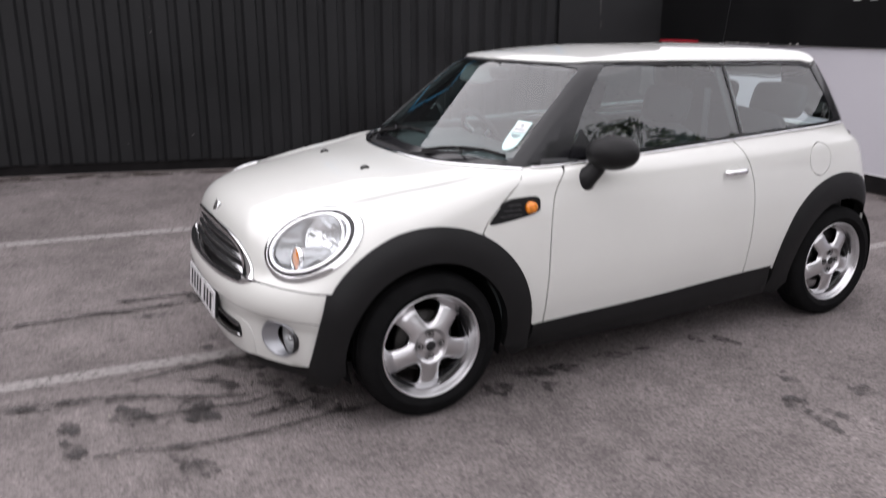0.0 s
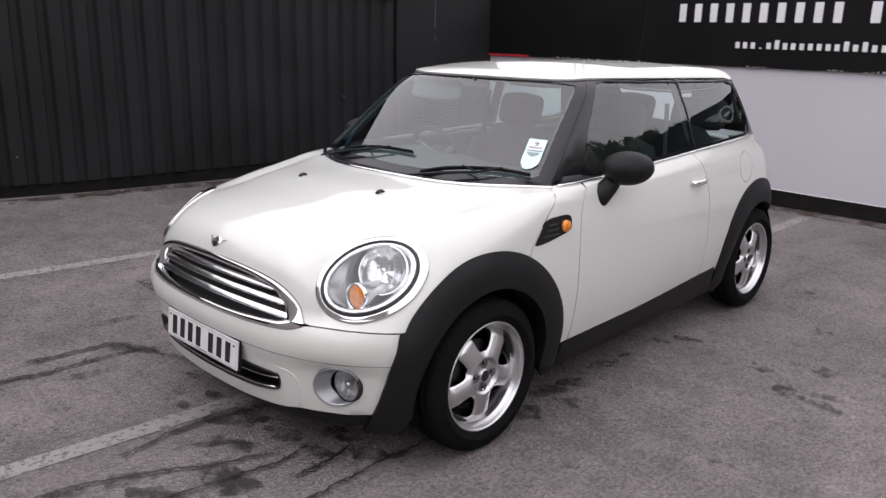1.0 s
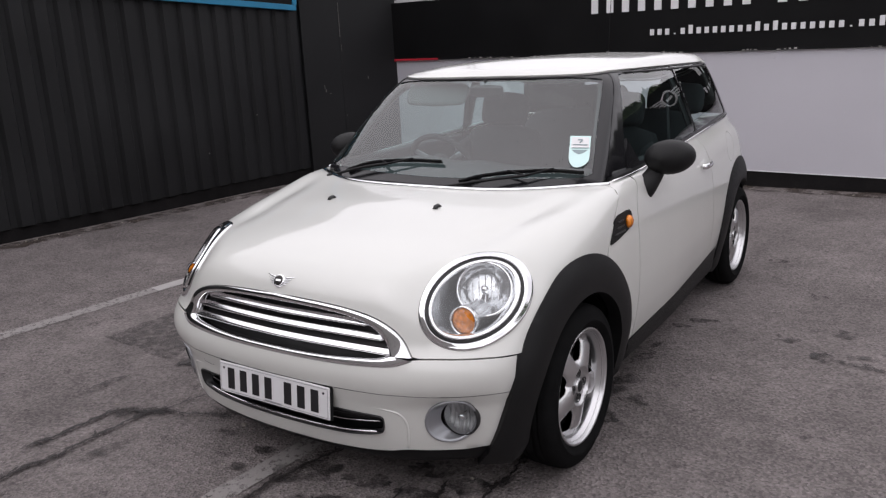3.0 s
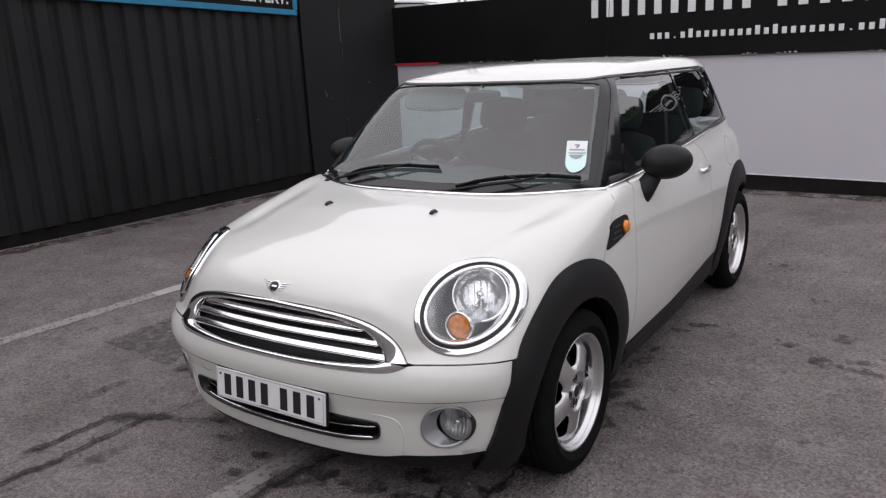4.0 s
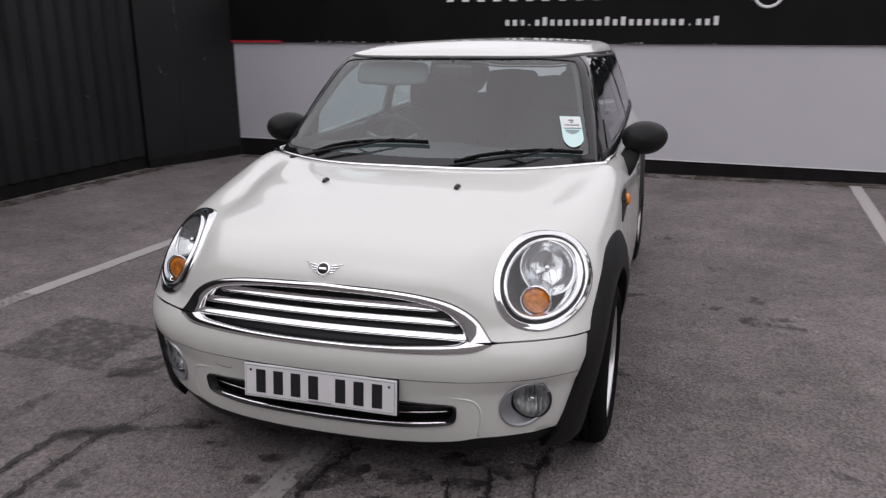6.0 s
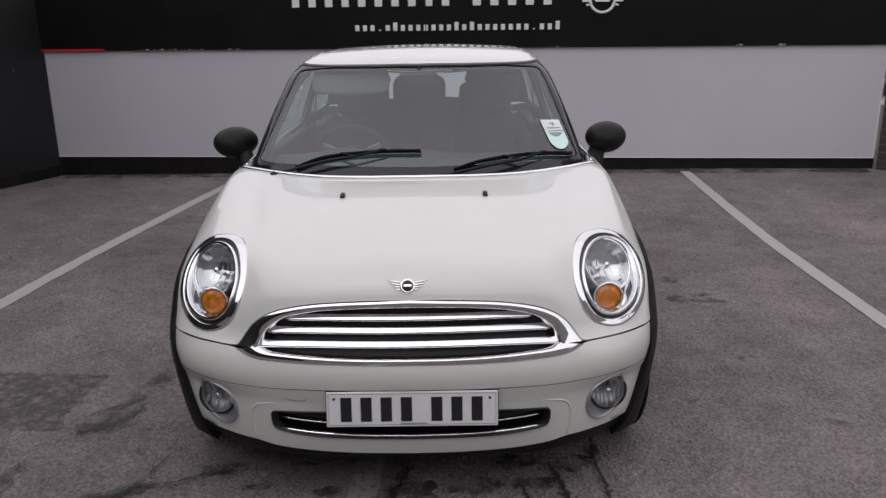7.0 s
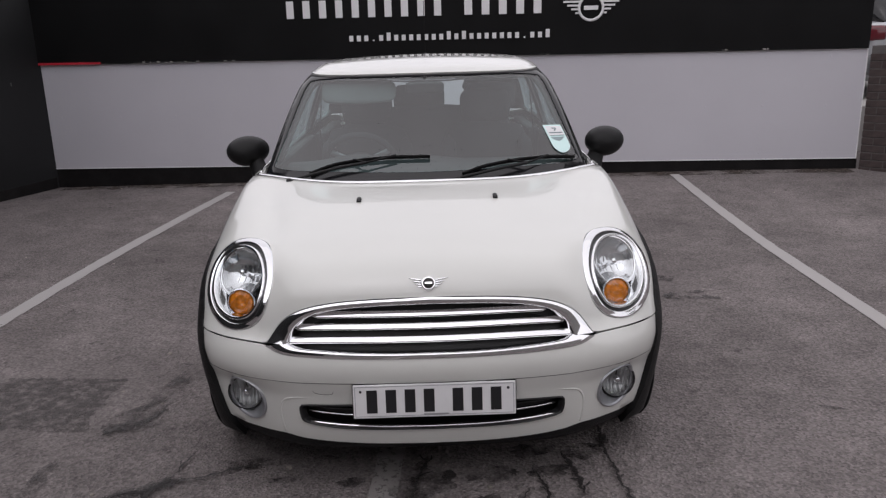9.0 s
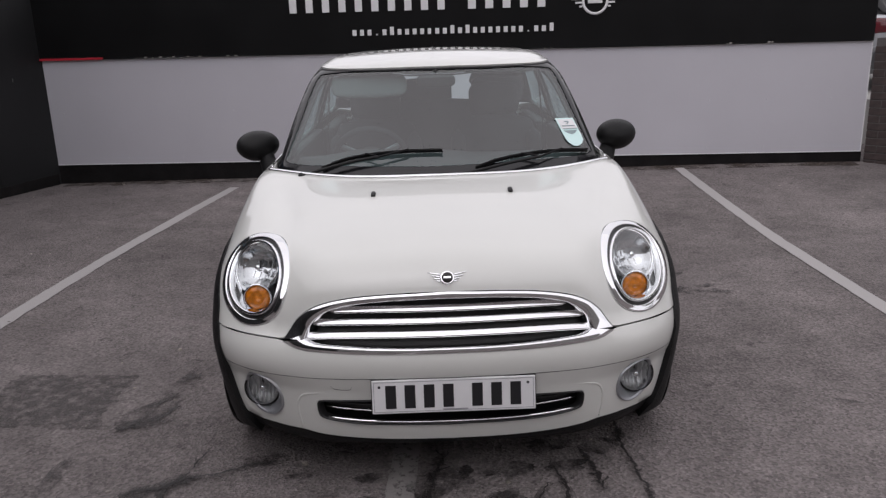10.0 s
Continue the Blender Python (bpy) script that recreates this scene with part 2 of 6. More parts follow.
# the car stands along y with its nose towards -y; front axle at y = 0, ground at z = 0
NOSE = spline((0.10, -0.60), (0.18, -0.655), (0.28, -0.690), (0.40, -0.707), (0.485, -0.7205), (0.506, -0.7235), (0.522, -0.7222), (0.545, -0.7165), (0.60, -0.685), (0.70, -0.655), (0.77, -0.635), (0.85, -0.60), (1.0, -0.5))
PLAN = spline((0, 0), (0.13, 0.003), (0.26, 0.011), (0.43, 0.038), (0.52, 0.075), (0.64, 0.15), (0.75, 0.238), (0.82, 0.32), (0.86, 0.44))
HOOD = spline((-0.75, 0.745), (-0.6, 0.818), (-0.4, 0.880), (-0.2, 0.914), (-0.04, 0.937), (0.2, 0.956), (0.4, 0.975), (0.8, 0.985), (2.5, 1.0), (3.0, 0.98))
SIDE_Z = spline((0.15, -0.068), (0.3, -0.034), (0.42, -0.010), (0.55, 0.0), (0.65, -0.002), (0.8, -0.016), (0.9, -0.036), (0.98, -0.06), (1.1, -0.11))
SIDE_Y = spline((-0.8, -0.05), (-0.3, -0.022), (0.0, -0.006), (0.5, 0.0), (1.0, 0.0), (1.5, -0.020), (2.0, -0.048), (2.5, -0.072), (2.8, -0.125), (3.0, -0.21))
ROOF = spline((0.6, 1.355), (0.75, 1.376), (0.9, 1.393), (1.4, 1.427), (1.9, 1.428), (2.4, 1.406), (2.65, 1.365))
CAB_Z = spline((0.85, 0.785), (0.93, 0.761), (1.0, 0.739), (1.1, 0.706), (1.2, 0.670), (1.35, 0.606), (1.45, 0.56))
CAB_Y = spline((0.3, -0.042), (0.6, -0.026), (0.9, -0.012), (1.15, -0.006), (1.4, -0.0065), (1.7, -0.0105), (2.0, -0.0175), (2.3, -0.028), (2.5, -0.055), (2.75, -0.13))

CROWN = spline((-0.6, 0.16), (-0.2, 0.125), (0.1, 0.075), (0.42, 0.035), (0.8, 0.03), (3.0, 0.06))
SHOULDER = spline((-0.5, 0.17), (-0.1, 0.15), (0.25, 0.08), (0.5, 0.05), (2.4, 0.06), (2.9, 0.10))


def body_f(x, y, z):
    x = np.abs(x)
    # the bumper's upper roll stands proud at its corners
    roll = 0.030 * np.exp(-((x - 0.66) / 0.13) ** 2) * np.clip((z - 0.41) / 0.07, 0, 1) * np.clip((0.625 - z) / 0.05, 0, 1)
    front = (NOSE(z) + PLAN(x) - roll - y) / np.sqrt(1 + (2.2 * np.clip(x - 0.35, 0, 0.5)) ** 2)
    # a shallow valley runs between the bonnet's middle and the lamp shoulders
    valley = 0.012 * np.exp(-((x - 0.600 - 0.20 * y) / 0.050) ** 2) * np.clip((y + 0.36) / 0.22, 0, 1) * np.clip((0.36 - y) / 0.30, 0, 1)
    top = z - (HOOD(y) - CROWN(y) * x * x - valley)
    side = x - (0.848 + SIDE_Z(z) + SIDE_Y(y))
    back = y - (2.955 - 0.25 * np.abs(x / 0.8) ** 3 - 0.35 * np.clip(z - 0.62, 0, 1))
    f = smax(top, side, SHOULDER(y))
    f = smax(f, front, 0.07)
    f = smax(f, back, 0.12)
    # the flat face that carries the headlamp
    f = smax(f, 0.551 * (x - 0.652) - 0.556 * (y + 0.408) + 0.622 * (z - 0.735) - 0.006, 0.03)
    return smax(f, 0.17 - z, 0.05)


def cab_f(x, y, z):
    x = np.abs(x)
    screen = -0.622 * (y - 0.29 - 0.11 * (x / 0.7) ** 2) + 0.783 * (z - 0.955)
    roof = z - (ROOF(y) - 0.07 * x * x)
    side = x - (CAB_Z(z) + CAB_Y(y))
    back = 0.86 * (y - 2.47 + 0.10 * (x / 0.7) ** 2 - 0.58 * (1.36 - z))
    f = smax(roof, side, 0.07)
    f = smax(f, screen, 0.05)
    f = smax(f, back, 0.06)
    return smax(f, 0.88 - z, 0.02)


def cast(f, origin, way, level=0.0, far=3.2):
    """Where rays from inside leave the form f = level."""
    o, w = np.asarray(origin, float), np.asarray(way, float)
    near, step = np.zeros(len(w)), 0.02
    hit = np.full(len(w), far)
    done = np.zeros(len(w), bool)
    s = 0.02
    while s < far and not done.all():
        p = o + w * s
        out = f(p[:, 0], p[:, 1], p[:, 2]) > level
        fresh = out & ~done
        hit[fresh] = s
        done |= out
        s += step
    a, b = hit - step, hit.copy()
    for _ in range(22):
        m = (a + b) / 2
        p = o + w * m[:, None]
        out = f(p[:, 0], p[:, 1], p[:, 2]) > level
        b = np.where(out, m, b)
        a = np.where(out, a, m)
    return o + w * b[:, None]


def smin(a, b, k):
    return -smax(-a, -b, k)


def shell_f(x, y, z):
    return smin(body_f(x, y, z), cab_f(x, y, z), 0.035)


def slope(f, p):
    e = 0.002
    g = np.stack([f(*(p + d).T) - f(*(p - d).T) for d in (np.eye(3) * e)], 1)
    return g / (np.linalg.norm(g, axis=1, keepdims=True) + 1e-9)


class Globe:
    """Flattens the directions round a centre, looking along an axis."""

    def __init__(self, centre, axis):
        self.c, self.a = np.array(centre, float), np.array(axis, float)
        self.a /= np.linalg.norm(self.a)
        self.e1 = np.cross(self.a, (0, 0, 1.0) if abs(self.a[2]) < 0.99 else (0, 1.0, 0))
        self.e1 /= np.linalg.norm(self.e1)
        self.e2 = np.cross(self.e1, self.a)

    def flat(self, p):
        d = np.asarray(p, float) - self.c
        d /= np.linalg.norm(d, axis=1, keepdims=True)
        k = 2 / (1 + d @ self.a)
        return np.stack([d @ self.e1 * k, d @ self.e2 * k], 1)

    def rays(self, uv):
        r2 = (uv ** 2).sum(1)[:, None]
        d = (4 * uv[:, :1] * self.e1 + 4 * uv[:, 1:] * self.e2 + (4 - r2) * self.a) / (4 + r2)
        return np.repeat(self.c[None], len(uv), 0), d


class Flank:
    """Looks straight at one side of the car; flat coordinates are y and z."""

    def __init__(self, s):
        self.s = s

    def flat(self, p):
        p = np.asarray(p, float)
        return p[:, -2:].copy()

    def rays(self, uv):
        n = len(uv)
        return np.column_stack([np.full(n, 0.25 * self.s), uv]), np.tile((float(self.s), 0, 0), (n, 1))


class Above:
    """Looks straight down; flat coordinates are x and y."""

    def __init__(self, start=1.0):
        self.start = start

    def flat(self, p):
        return np.asarray(p, float)[:, :2].copy()

    def rays(self, uv):
        n = len(uv)
        return np.column_stack([uv, np.full(n, self.start)]), np.tile((0, 0, 1.0), (n, 1))


def within_loop(uv, loop):
    x, y = uv[:, 0], uv[:, 1]
    odd = np.zeros(len(uv), bool)
    for (x0, y0), (x1, y1) in zip(loop, np.roll(loop, -1, 0)):
        with np.errstate(divide="ignore", invalid="ignore"):
            odd ^= ((y0 > y) != (y1 > y)) & (x < (x1 - x0) * (y - y0) / (y1 - y0 + 1e-12) + x0)
    return odd


def panel(name, view, f, outer, holes=(), level=0.0, thick=0.012, cell=0.03, relief=None):
    """A sheet of the form f, cut to an outline with holes, its edges turned inwards."""
    loops = [view.flat(o) for o in (outer, *holes)]
    pts, edges, starts = [], [], []
    for lp in loops:
        starts.append((len(pts), len(lp)))
        edges += [(len(pts) + i, len(pts) + (i + 1) % len(lp)) for i in range(len(lp))]
        pts += [tuple(q) for q in lp]
    lo, hi = loops[0].min(0), loops[0].max(0)
    gx, gy = np.meshgrid(np.arange(lo[0], hi[0], cell), np.arange(lo[1], hi[1], cell))
    gx[1::2] += cell / 2
    g = np.column_stack([gx.ravel(), gy.ravel()])
    keep = within_loop(g, loops[0])
    for h in loops[1:]:
        keep &= ~within_loop(g, h)
    g = g[keep]
    edge_pts = np.array(pts)
    far = np.array([((edge_pts - q) ** 2).sum(1).min() > (0.45 * cell) ** 2 for q in g]) if len(g) else np.zeros(0, bool)
    pts += [tuple(q) for q in g[far]]
    from_cdt = mathutils.geometry.delaunay_2d_cdt([Vector(q) for q in pts], edges, [], 0, 1e-7)
    uv = np.array([tuple(v) for v in from_cdt[0]])
    tri = np.array([t for t in from_cdt[2]])
    mid = uv[tri].mean(1)
    ok = within_loop(mid, loops[0])
    for h in loops[1:]:
        ok &= ~within_loop(mid, h)
    tri = tri[ok]
    o, w = view.rays(uv)
    p = cast(f, o, w, level)
    if relief is not None:
        p = p + slope(f, p) * relief(p)[:, None]
    nrm = slope(f, p)
    if relief is not None:
        nrm = None
    gn = np.cross(p[tri[:, 1]] - p[tri[:, 0]], p[tri[:, 2]] - p[tri[:, 0]])
    ref = slope(f, p[tri].mean(1))
    flip = (gn * ref).sum(1) < 0
    tri[flip] = tri[flip][:, ::-1]
    verts, faces = [tuple(q) for q in p], [tuple(int(i) for i in t) for t in tri]
    # the turned-in edges
    count = {}
    for t in faces:
        for a, b in ((t[0], t[1]), (t[1], t[2]), (t[2], t[0])):
            count[(a, b)] = 1
    border = [(a, b) for a, b in count if (b, a) not in count]
    deep = slope(f, p)
    twin, low = {}, {}
    for a, b in border:
        for v in (a, b):
            if v not in twin:
                twin[v] = len(verts)
                verts.append(tuple(p[v]))
                low[v] = len(verts)
                verts.append(tuple(p[v] - deep[v] * thick))
    for a, b in border:
        faces.append((twin[b], twin[a], low[a], low[b]))
    me = bpy.data.meshes.new(name)
    me.from_pydata(verts, [], faces)
    me.shade_smooth()
    if nrm is not None:
        side = {}
        for a, b in border:
            s = np.cross(np.array(verts[b]) - np.array(verts[a]), deep[a])
            for v in (a, b):
                side[v] = side.get(v, 0) + s / (np.linalg.norm(s) + 1e-9)
        normals = [tuple(q) for q in nrm] + [(0, 0, 1)] * (len(verts) - len(nrm))
        for v, s in side.items():
            q = tuple(s / (np.linalg.norm(s) + 1e-9))
            normals[twin[v]] = normals[low[v]] = q
        me.normals_split_custom_set_from_vertices(normals)
    return me


def band(view, f, outer, inner, profile):
    """A moulding between two outlines of the form f; profile: rows of (share of the way inwards, height)."""
    a, b = view.flat(outer), view.flat(inner)
    loops = []
    for s, h in profile:
        o, w = view.rays(a + (b - a) * s)
        loops.append(cast(f, o, w, h))
    return rings([[tuple(q) for q in lp] for lp in loops])


def on_form(view, f, pts, level=0.0):
    o, w = view.rays(view.flat(pts))
    return cast(f, o, w, level)


def flipx(pts, s):
    return np.array([(s * x, y, z) for x, y, z in pts])


def mirrored(half):
    """A closed outline from its half on +x, which starts and ends on the middle line."""
    half = [tuple(p) for p in half]
    back = [(-x, y, z) for x, y, z in half[::-1] if abs(x) > 1e-4]
    return np.array(half + back)


NOSE_VIEW = Globe((0, 0.12, 0.42), (0, -0.62, 0.78))
FRONT_VIEW = Globe((0, 0.15, 0.42), (0, -1, 0.05))
CAB_VIEW = Globe((0, 1.5, 1.05), (0, -1, 0.25))
TAIL_VIEW = Globe((0, 1.6, 0.75), (0, 1, 0.1))
TOP_VIEW = Above()

car = thing("car", "small off-white three-door hatchback parked on the tarmac, black arches", "car")

# outlines on +x
ARCH = [(0.487 * math.sin(radians(a)) * (1 - 0.03 * abs(math.sin(radians(a))) ** 3), 0.30 + 0.487 * math.cos(radians(a))) for a in range(-92, 93, 4)]
ARCH_IN = [(0.350 * math.sin(radians(a)), 0.30 + 0.350 * math.cos(radians(a))) for a in range(-100, 101, 5)]


def arch_run(a0, a1, step=4):
    n = max(2, round(abs(a1 - a0) / step))
    out = []
    for i in range(n + 1):
        a = radians(a0 + (a1 - a0) * i / n)
        out.append((0.82, 0.487 * math.sin(a) * (1 - 0.03 * abs(math.sin(a)) ** 3), 0.30 + 0.487 * math.cos(a)))
    return out


GRILLE_TOP = [(0.0, -0.640, 0.733), (0.10, -0.639, 0.732), (0.20, -0.637, 0.729), (0.305, -0.632, 0.721), (0.398, -0.624, 0.703), (0.460, -0.615, 0.674), (0.500, -0.609, 0.638), (0.531, -0.611, 0.588)]
GRILLE_BOTTOM = [(0.533, -0.614, 0.578), (0.475, -0.648, 0.561), (0.365, -0.681, 0.556), (0.25, -0.70, 0.554), (0.12, -0.71, 0.553), (0.0, -0.713, 0.553)]
SEAM = [(0.531, -0.611, 0.584), (0.60, -0.572, 0.583), (0.68, -0.52, 0.579), (0.75, -0.46, 0.575), (0.79, -0.41, 0.572)]
REAR_EDGE = [(0.742, 0.452, 0.965), (0.70, 0.415, 0.963), (0.62, 0.355, 0.965), (0.50, 0.285, 0.967), (0.35, 0.225, 0.967), (0.18, 0.192, 0.967), (0.0, 0.182, 0.967)]

LAMP_C = np.array((0.652, -0.408, 0.735))
LAMP_1, LAMP_2, LAMP_N = np.array((0.381, 0.831, 0.406)), np.array((-0.742, 0.013, 0.670)), np.array((0.551, -0.556, 0.622))


def lamp_ring(a, b, shift=(0, 0), n=56):
    return np.array([LAMP_C + LAMP_1 * (shift[0] + a * math.cos(2 * math.pi * i / n)) + LAMP_2 * (shift[1] + b * math.sin(2 * math.pi * i / n)) for i in range(n)])


FOG_C = np.array((0.632, -0.56, 0.366))


def fog_ring(a, b, n=36, shift=0.0):
    s, u = np.array((0.80, 0.60, 0)), np.array((0, 0.06, 1.0))
    return np.array([FOG_C + s * (shift + a * math.cos(2 * math.pi * i / n)) + u * b * math.sin(2 * math.pi * i / n) for i in range(n)])


# the bonnet: from the grille over the wings to the screen
REAR_EDGE = [tuple(p) for p in on_form(Above(0.6), body_f, REAR_EDGE)]
flank_edge = on_form(Flank(1), body_f, arch_run(-56, 27) + [tuple(p) for p in smooth_line([(0.8, 0.244, 0.775), (0.8, 0.282, 0.815), (0.8, 0.346, 0.872), (0.8, 0.417, 0.925)], 4)])
hood_half = [tuple(p) for p in smooth_line(GRILLE_TOP, 4)] + [tuple(p) for p in smooth_line(SEAM, 4)[1:]] + [tuple(p) for p in flank_edge] + [tuple(p) for p in smooth_line(REAR_EDGE, 5)]
hood_out = mirrored(hood_half)
lamp_hole = lamp_ring(0.208, 0.151, (-0.003, 0))
bonnet = part("bonnet", panel("bonnet", NOSE_VIEW, body_f, hood_out, [lamp_hole, flipx(lamp_hole, -1)], cell=0.035), PAINT, car, "off-white clamshell bonnet with chrome wing badge")

# the bumper
bump_half = [tuple(p) for p in smooth_line(GRILLE_BOTTOM[::-1], 4)] + [tuple(p + np.array((0, -0.001, -0.0045))) for p in smooth_line(SEAM, 4)[1:]] + [(0.80, -0.432, 0.50), (0.785, -0.448, 0.40), (0.765, -0.462, 0.32), (0.74, -0.475, 0.258)] + [tuple(p) for p in smooth_line([(0.66, -0.53, 0.252), (0.56, -0.59, 0.256), (0.495, -0.622, 0.258), (0.44, -0.642, 0.250), (0.36, -0.66, 0.241), (0.18, -0.672, 0.233), (0.0, -0.675, 0.232)], 4)]
INTAKE = mirrored([tuple(p) for p in smooth_line([(0.0, -0.70, 0.392), (0.25, -0.69, 0.390), (0.40, -0.667, 0.385)], 4)] + [tuple(p) for p in smooth_line([(0.428, -0.662, 0.382), (0.437, -0.66, 0.370), (0.436, -0.66, 0.335), (0.422, -0.662, 0.318), (0.36, -0.67, 0.306), (0.25, -0.68, 0.297), (0.0, -0.69, 0.294)], 5)])
fog_hole = fog_ring(0.086, 0.080)
bumper = part("front_bumper", panel("front_bumper", FRONT_VIEW, body_f, mirrored(bump_half), [INTAKE, fog_hole, flipx(fog_hole, -1)], cell=0.03, relief=lambda p: -0.006 * np.clip((0.463 - 0.022 * (np.abs(p[:, 0]) / 0.8) ** 2 - p[:, 2]) / 0.012, 0, 1)), PAINT, car, "off-white front bumper with a lower intake")

# lower black lip under the bumper
lip = mirrored([(0.0, -0.67, 0.238), (0.2, -0.668, 0.238), (0.36, -0.655, 0.243), (0.45, -0.635, 0.252), (0.49, -0.62, 0.273), (0.56, -0.585, 0.266), (0.66, -0.525, 0.258), (0.745, -0.47, 0.262), (0.795, -0.425, 0.262), (0.785, -0.415, 0.185), (0.60, -0.54, 0.175), (0.4, -0.62, 0.172), (0.2, -0.64, 0.170), (0.0, -0.645, 0.170)])
part("bumper_lip", panel("bumper_lip", FRONT_VIEW, body_f, lip, level=-0.016, cell=0.04), CLADDING, car, "black plastic lower lip")

# dark lining behind the gaps
hood_inner = [(0, -0.60, 0.75), (0.45, -0.60, 0.62), (0.70, -0.50, 0.57), (0.79, -0.40, 0.60)] + arch_run(-50, 20) + [(0.76, 0.40, 0.93), (0.5, 0.31, 0.96), (0.0, 0.24, 0.965)]
part("bonnet_liner", panel("bonnet_liner", NOSE_VIEW, body_f, mirrored(hood_inner), [lamp_ring(0.160, 0.109), flipx(lamp_ring(0.160, 0.109), -1)], level=-0.025, cell=0.08), BLACK, car, "dark underside of the bonnet")
part("bumper_liner", panel("bumper_liner", FRONT_VIEW, body_f, mirrored([(0, -0.66, 0.75), (0.45, -0.60, 0.70), (0.62, -0.56, 0.585), (0.77, -0.44, 0.56), (0.76, -0.46, 0.2), (0.4, -0.62, 0.19), (0, -0.65, 0.19)]), [fog_ring(0.066, 0.066), flipx(fog_ring(0.066, 0.066), -1)], level=-0.055, cell=0.08), BLACK, car, "dark backing behind the grille")

# grille: chrome surround, lower moulding, three slats
g_in = [tuple(p) for p in smooth_line([(0.0, -0.648, 0.711), (0.10, -0.648, 0.710), (0.20, -0.646, 0.707), (0.298, -0.642, 0.699), (0.378, -0.636, 0.681), (0.422, -0.629, 0.651), (0.448, -0.63, 0.621), (0.465, -0.64, 0.588)], 4)]
g_out = [tuple(p) for p in smooth_line([p if i == 0 else (p[0] - 0.002, p[1], p[2] - 0.003) for i, p in enumerate(GRILLE_TOP)], 4)]


def open_band(view, f, outer, inner, profile):
    a, b = view.flat(outer), view.flat(inner)
    loops = []
    for s, h in profile:
        o, w = view.rays(a + (b - a) * s)
        loops.append([tuple(q) for q in cast(f, o, w, h)])
    return rings(loops, closed=False)


full_out = [(-x, y, z) for x, y, z in g_out[::-1]][:-1] + g_out
full_in = [(-x, y, z) for x, y, z in g_in[::-1]][:-1] + g_in
grille = part("grille", open_band(NOSE_VIEW, body_f, full_out, full_in, [(0, -0.01), (0.0, 0.002), (0.06, 0.007), (0.12, 0.0085), (0.5, 0.0095), (0.88, 0.0085), (0.96, 0.006), (1.0, 0.0), (1.02, -0.03)]), CHROME, car, "bright chrome grille surround")
b_out = [tuple(p) for p in smooth_line([(0.531, -0.614, 0.575), (0.475, -0.648, 0.558), (0.365, -0.681, 0.553), (0.25, -0.70, 0.551), (0.12, -0.71, 0.550), (0.0, -0.713, 0.550)], 4)][::-1]
b_in = [tuple(p) for p in smooth_line([(0.465, -0.64, 0.591), (0.43, -0.66, 0.581), (0.33, -0.675, 0.575), (0.23, -0.69, 0.571), (0.11, -0.70, 0.569), (0.0, -0.70, 0.569)], 4)][::-1]
part("lower_moulding", open_band(FRONT_VIEW, body_f, [(-x, y, z) for x, y, z in b_out[::-1]][:-1] + b_out, [(-x, y, z) for x, y, z in b_in[::-1]][:-1] + b_in, [(0, -0.01), (0.0, 0.001), (0.35, 0.0045), (0.70, 0.0085), (0.84, 0.0082), (1.0, -0.001), (1.05, -0.03)]), CHROME, grille, "chrome lower grille moulding")
# each slat is a blade: a broad face that leans back over a rounded lip
BLADE = [(-0.002, -0.0125), (-0.0055, -0.0105), (-0.0070, -0.0070), (-0.0062, -0.0035), (-0.0035, -0.0005), (0.0035, 0.0060), (0.0100, 0.0112), (0.0140, 0.0128), (0.0165, 0.0115), (0.0150, 0.0), (0.0120, -0.0095), (0.0050, -0.0125)]
for half, z in ((0.384, 0.683), (0.440, 0.642), (0.466, 0.599)):
    xs = np.linspace(-half, half, 41)
    loops = []
    for x in xs:
        k = min(1.0, 0.35 + 14 * (half - abs(x)) / half)
        p = on_form(FRONT_VIEW, body_f, [(x, -0.66 + 0.2 * x * x, z - 0.007 * (x / 0.45) ** 4)], -0.010)[0]
        inward = np.array((-0.9 * x, 1.0, 0.0)) / math.hypot(0.9 * x, 1.0)
        loops.append([tuple(p + inward * d * k * 0.8 + np.array((0, 0, h * k * 0.8))) for d, h in BLADE])
    part("slat", rings(loops, cap=True), SLAT, grille, "chrome grille slat")

# intake trim and its grille bars
i_in = INTAKE.copy()
i_in[:, 2] = 0.342 + (i_in[:, 2] - 0.342) * 0.94
i_in[:, 0] *= 0.985
part("intake_trim", band(FRONT_VIEW, body_f, INTAKE, i_in, [(0, -0.01), (0.05, -0.002), (0.5, 0.001), (1, -0.008), (1.2, -0.03)]), BLACK, car, "black intake edge")
for zc, half, r, mt, nm in ((0.303, 0.415, 0.005, CHROME, "chrome intake strip"), (0.334, 0.43, 0.004, CHROME, "chrome intake strip"), (0.362, 0.43, 0.004, BLACK, "black intake bar")):
    xs = np.linspace(-half, half, 31)
    pts = on_form(FRONT_VIEW, body_f, [(x, -0.68, zc + (0.014 if mt is CHROME else 0.005) * (abs(x) / 0.42) ** 3) for x in xs], -0.012 if zc < 0.33 else -0.030)
    part("intake_bar", tube(pts, 0.007, r, segs=8), mt, car, nm)


# wings, doors, quarters and their openings on both sides
def yz(points, n=0, closed=False):
    q = [(0.8, *p) for p in points]
    return [tuple(p) for p in (smooth_line(q, n, closed) if n else np.array(q))]


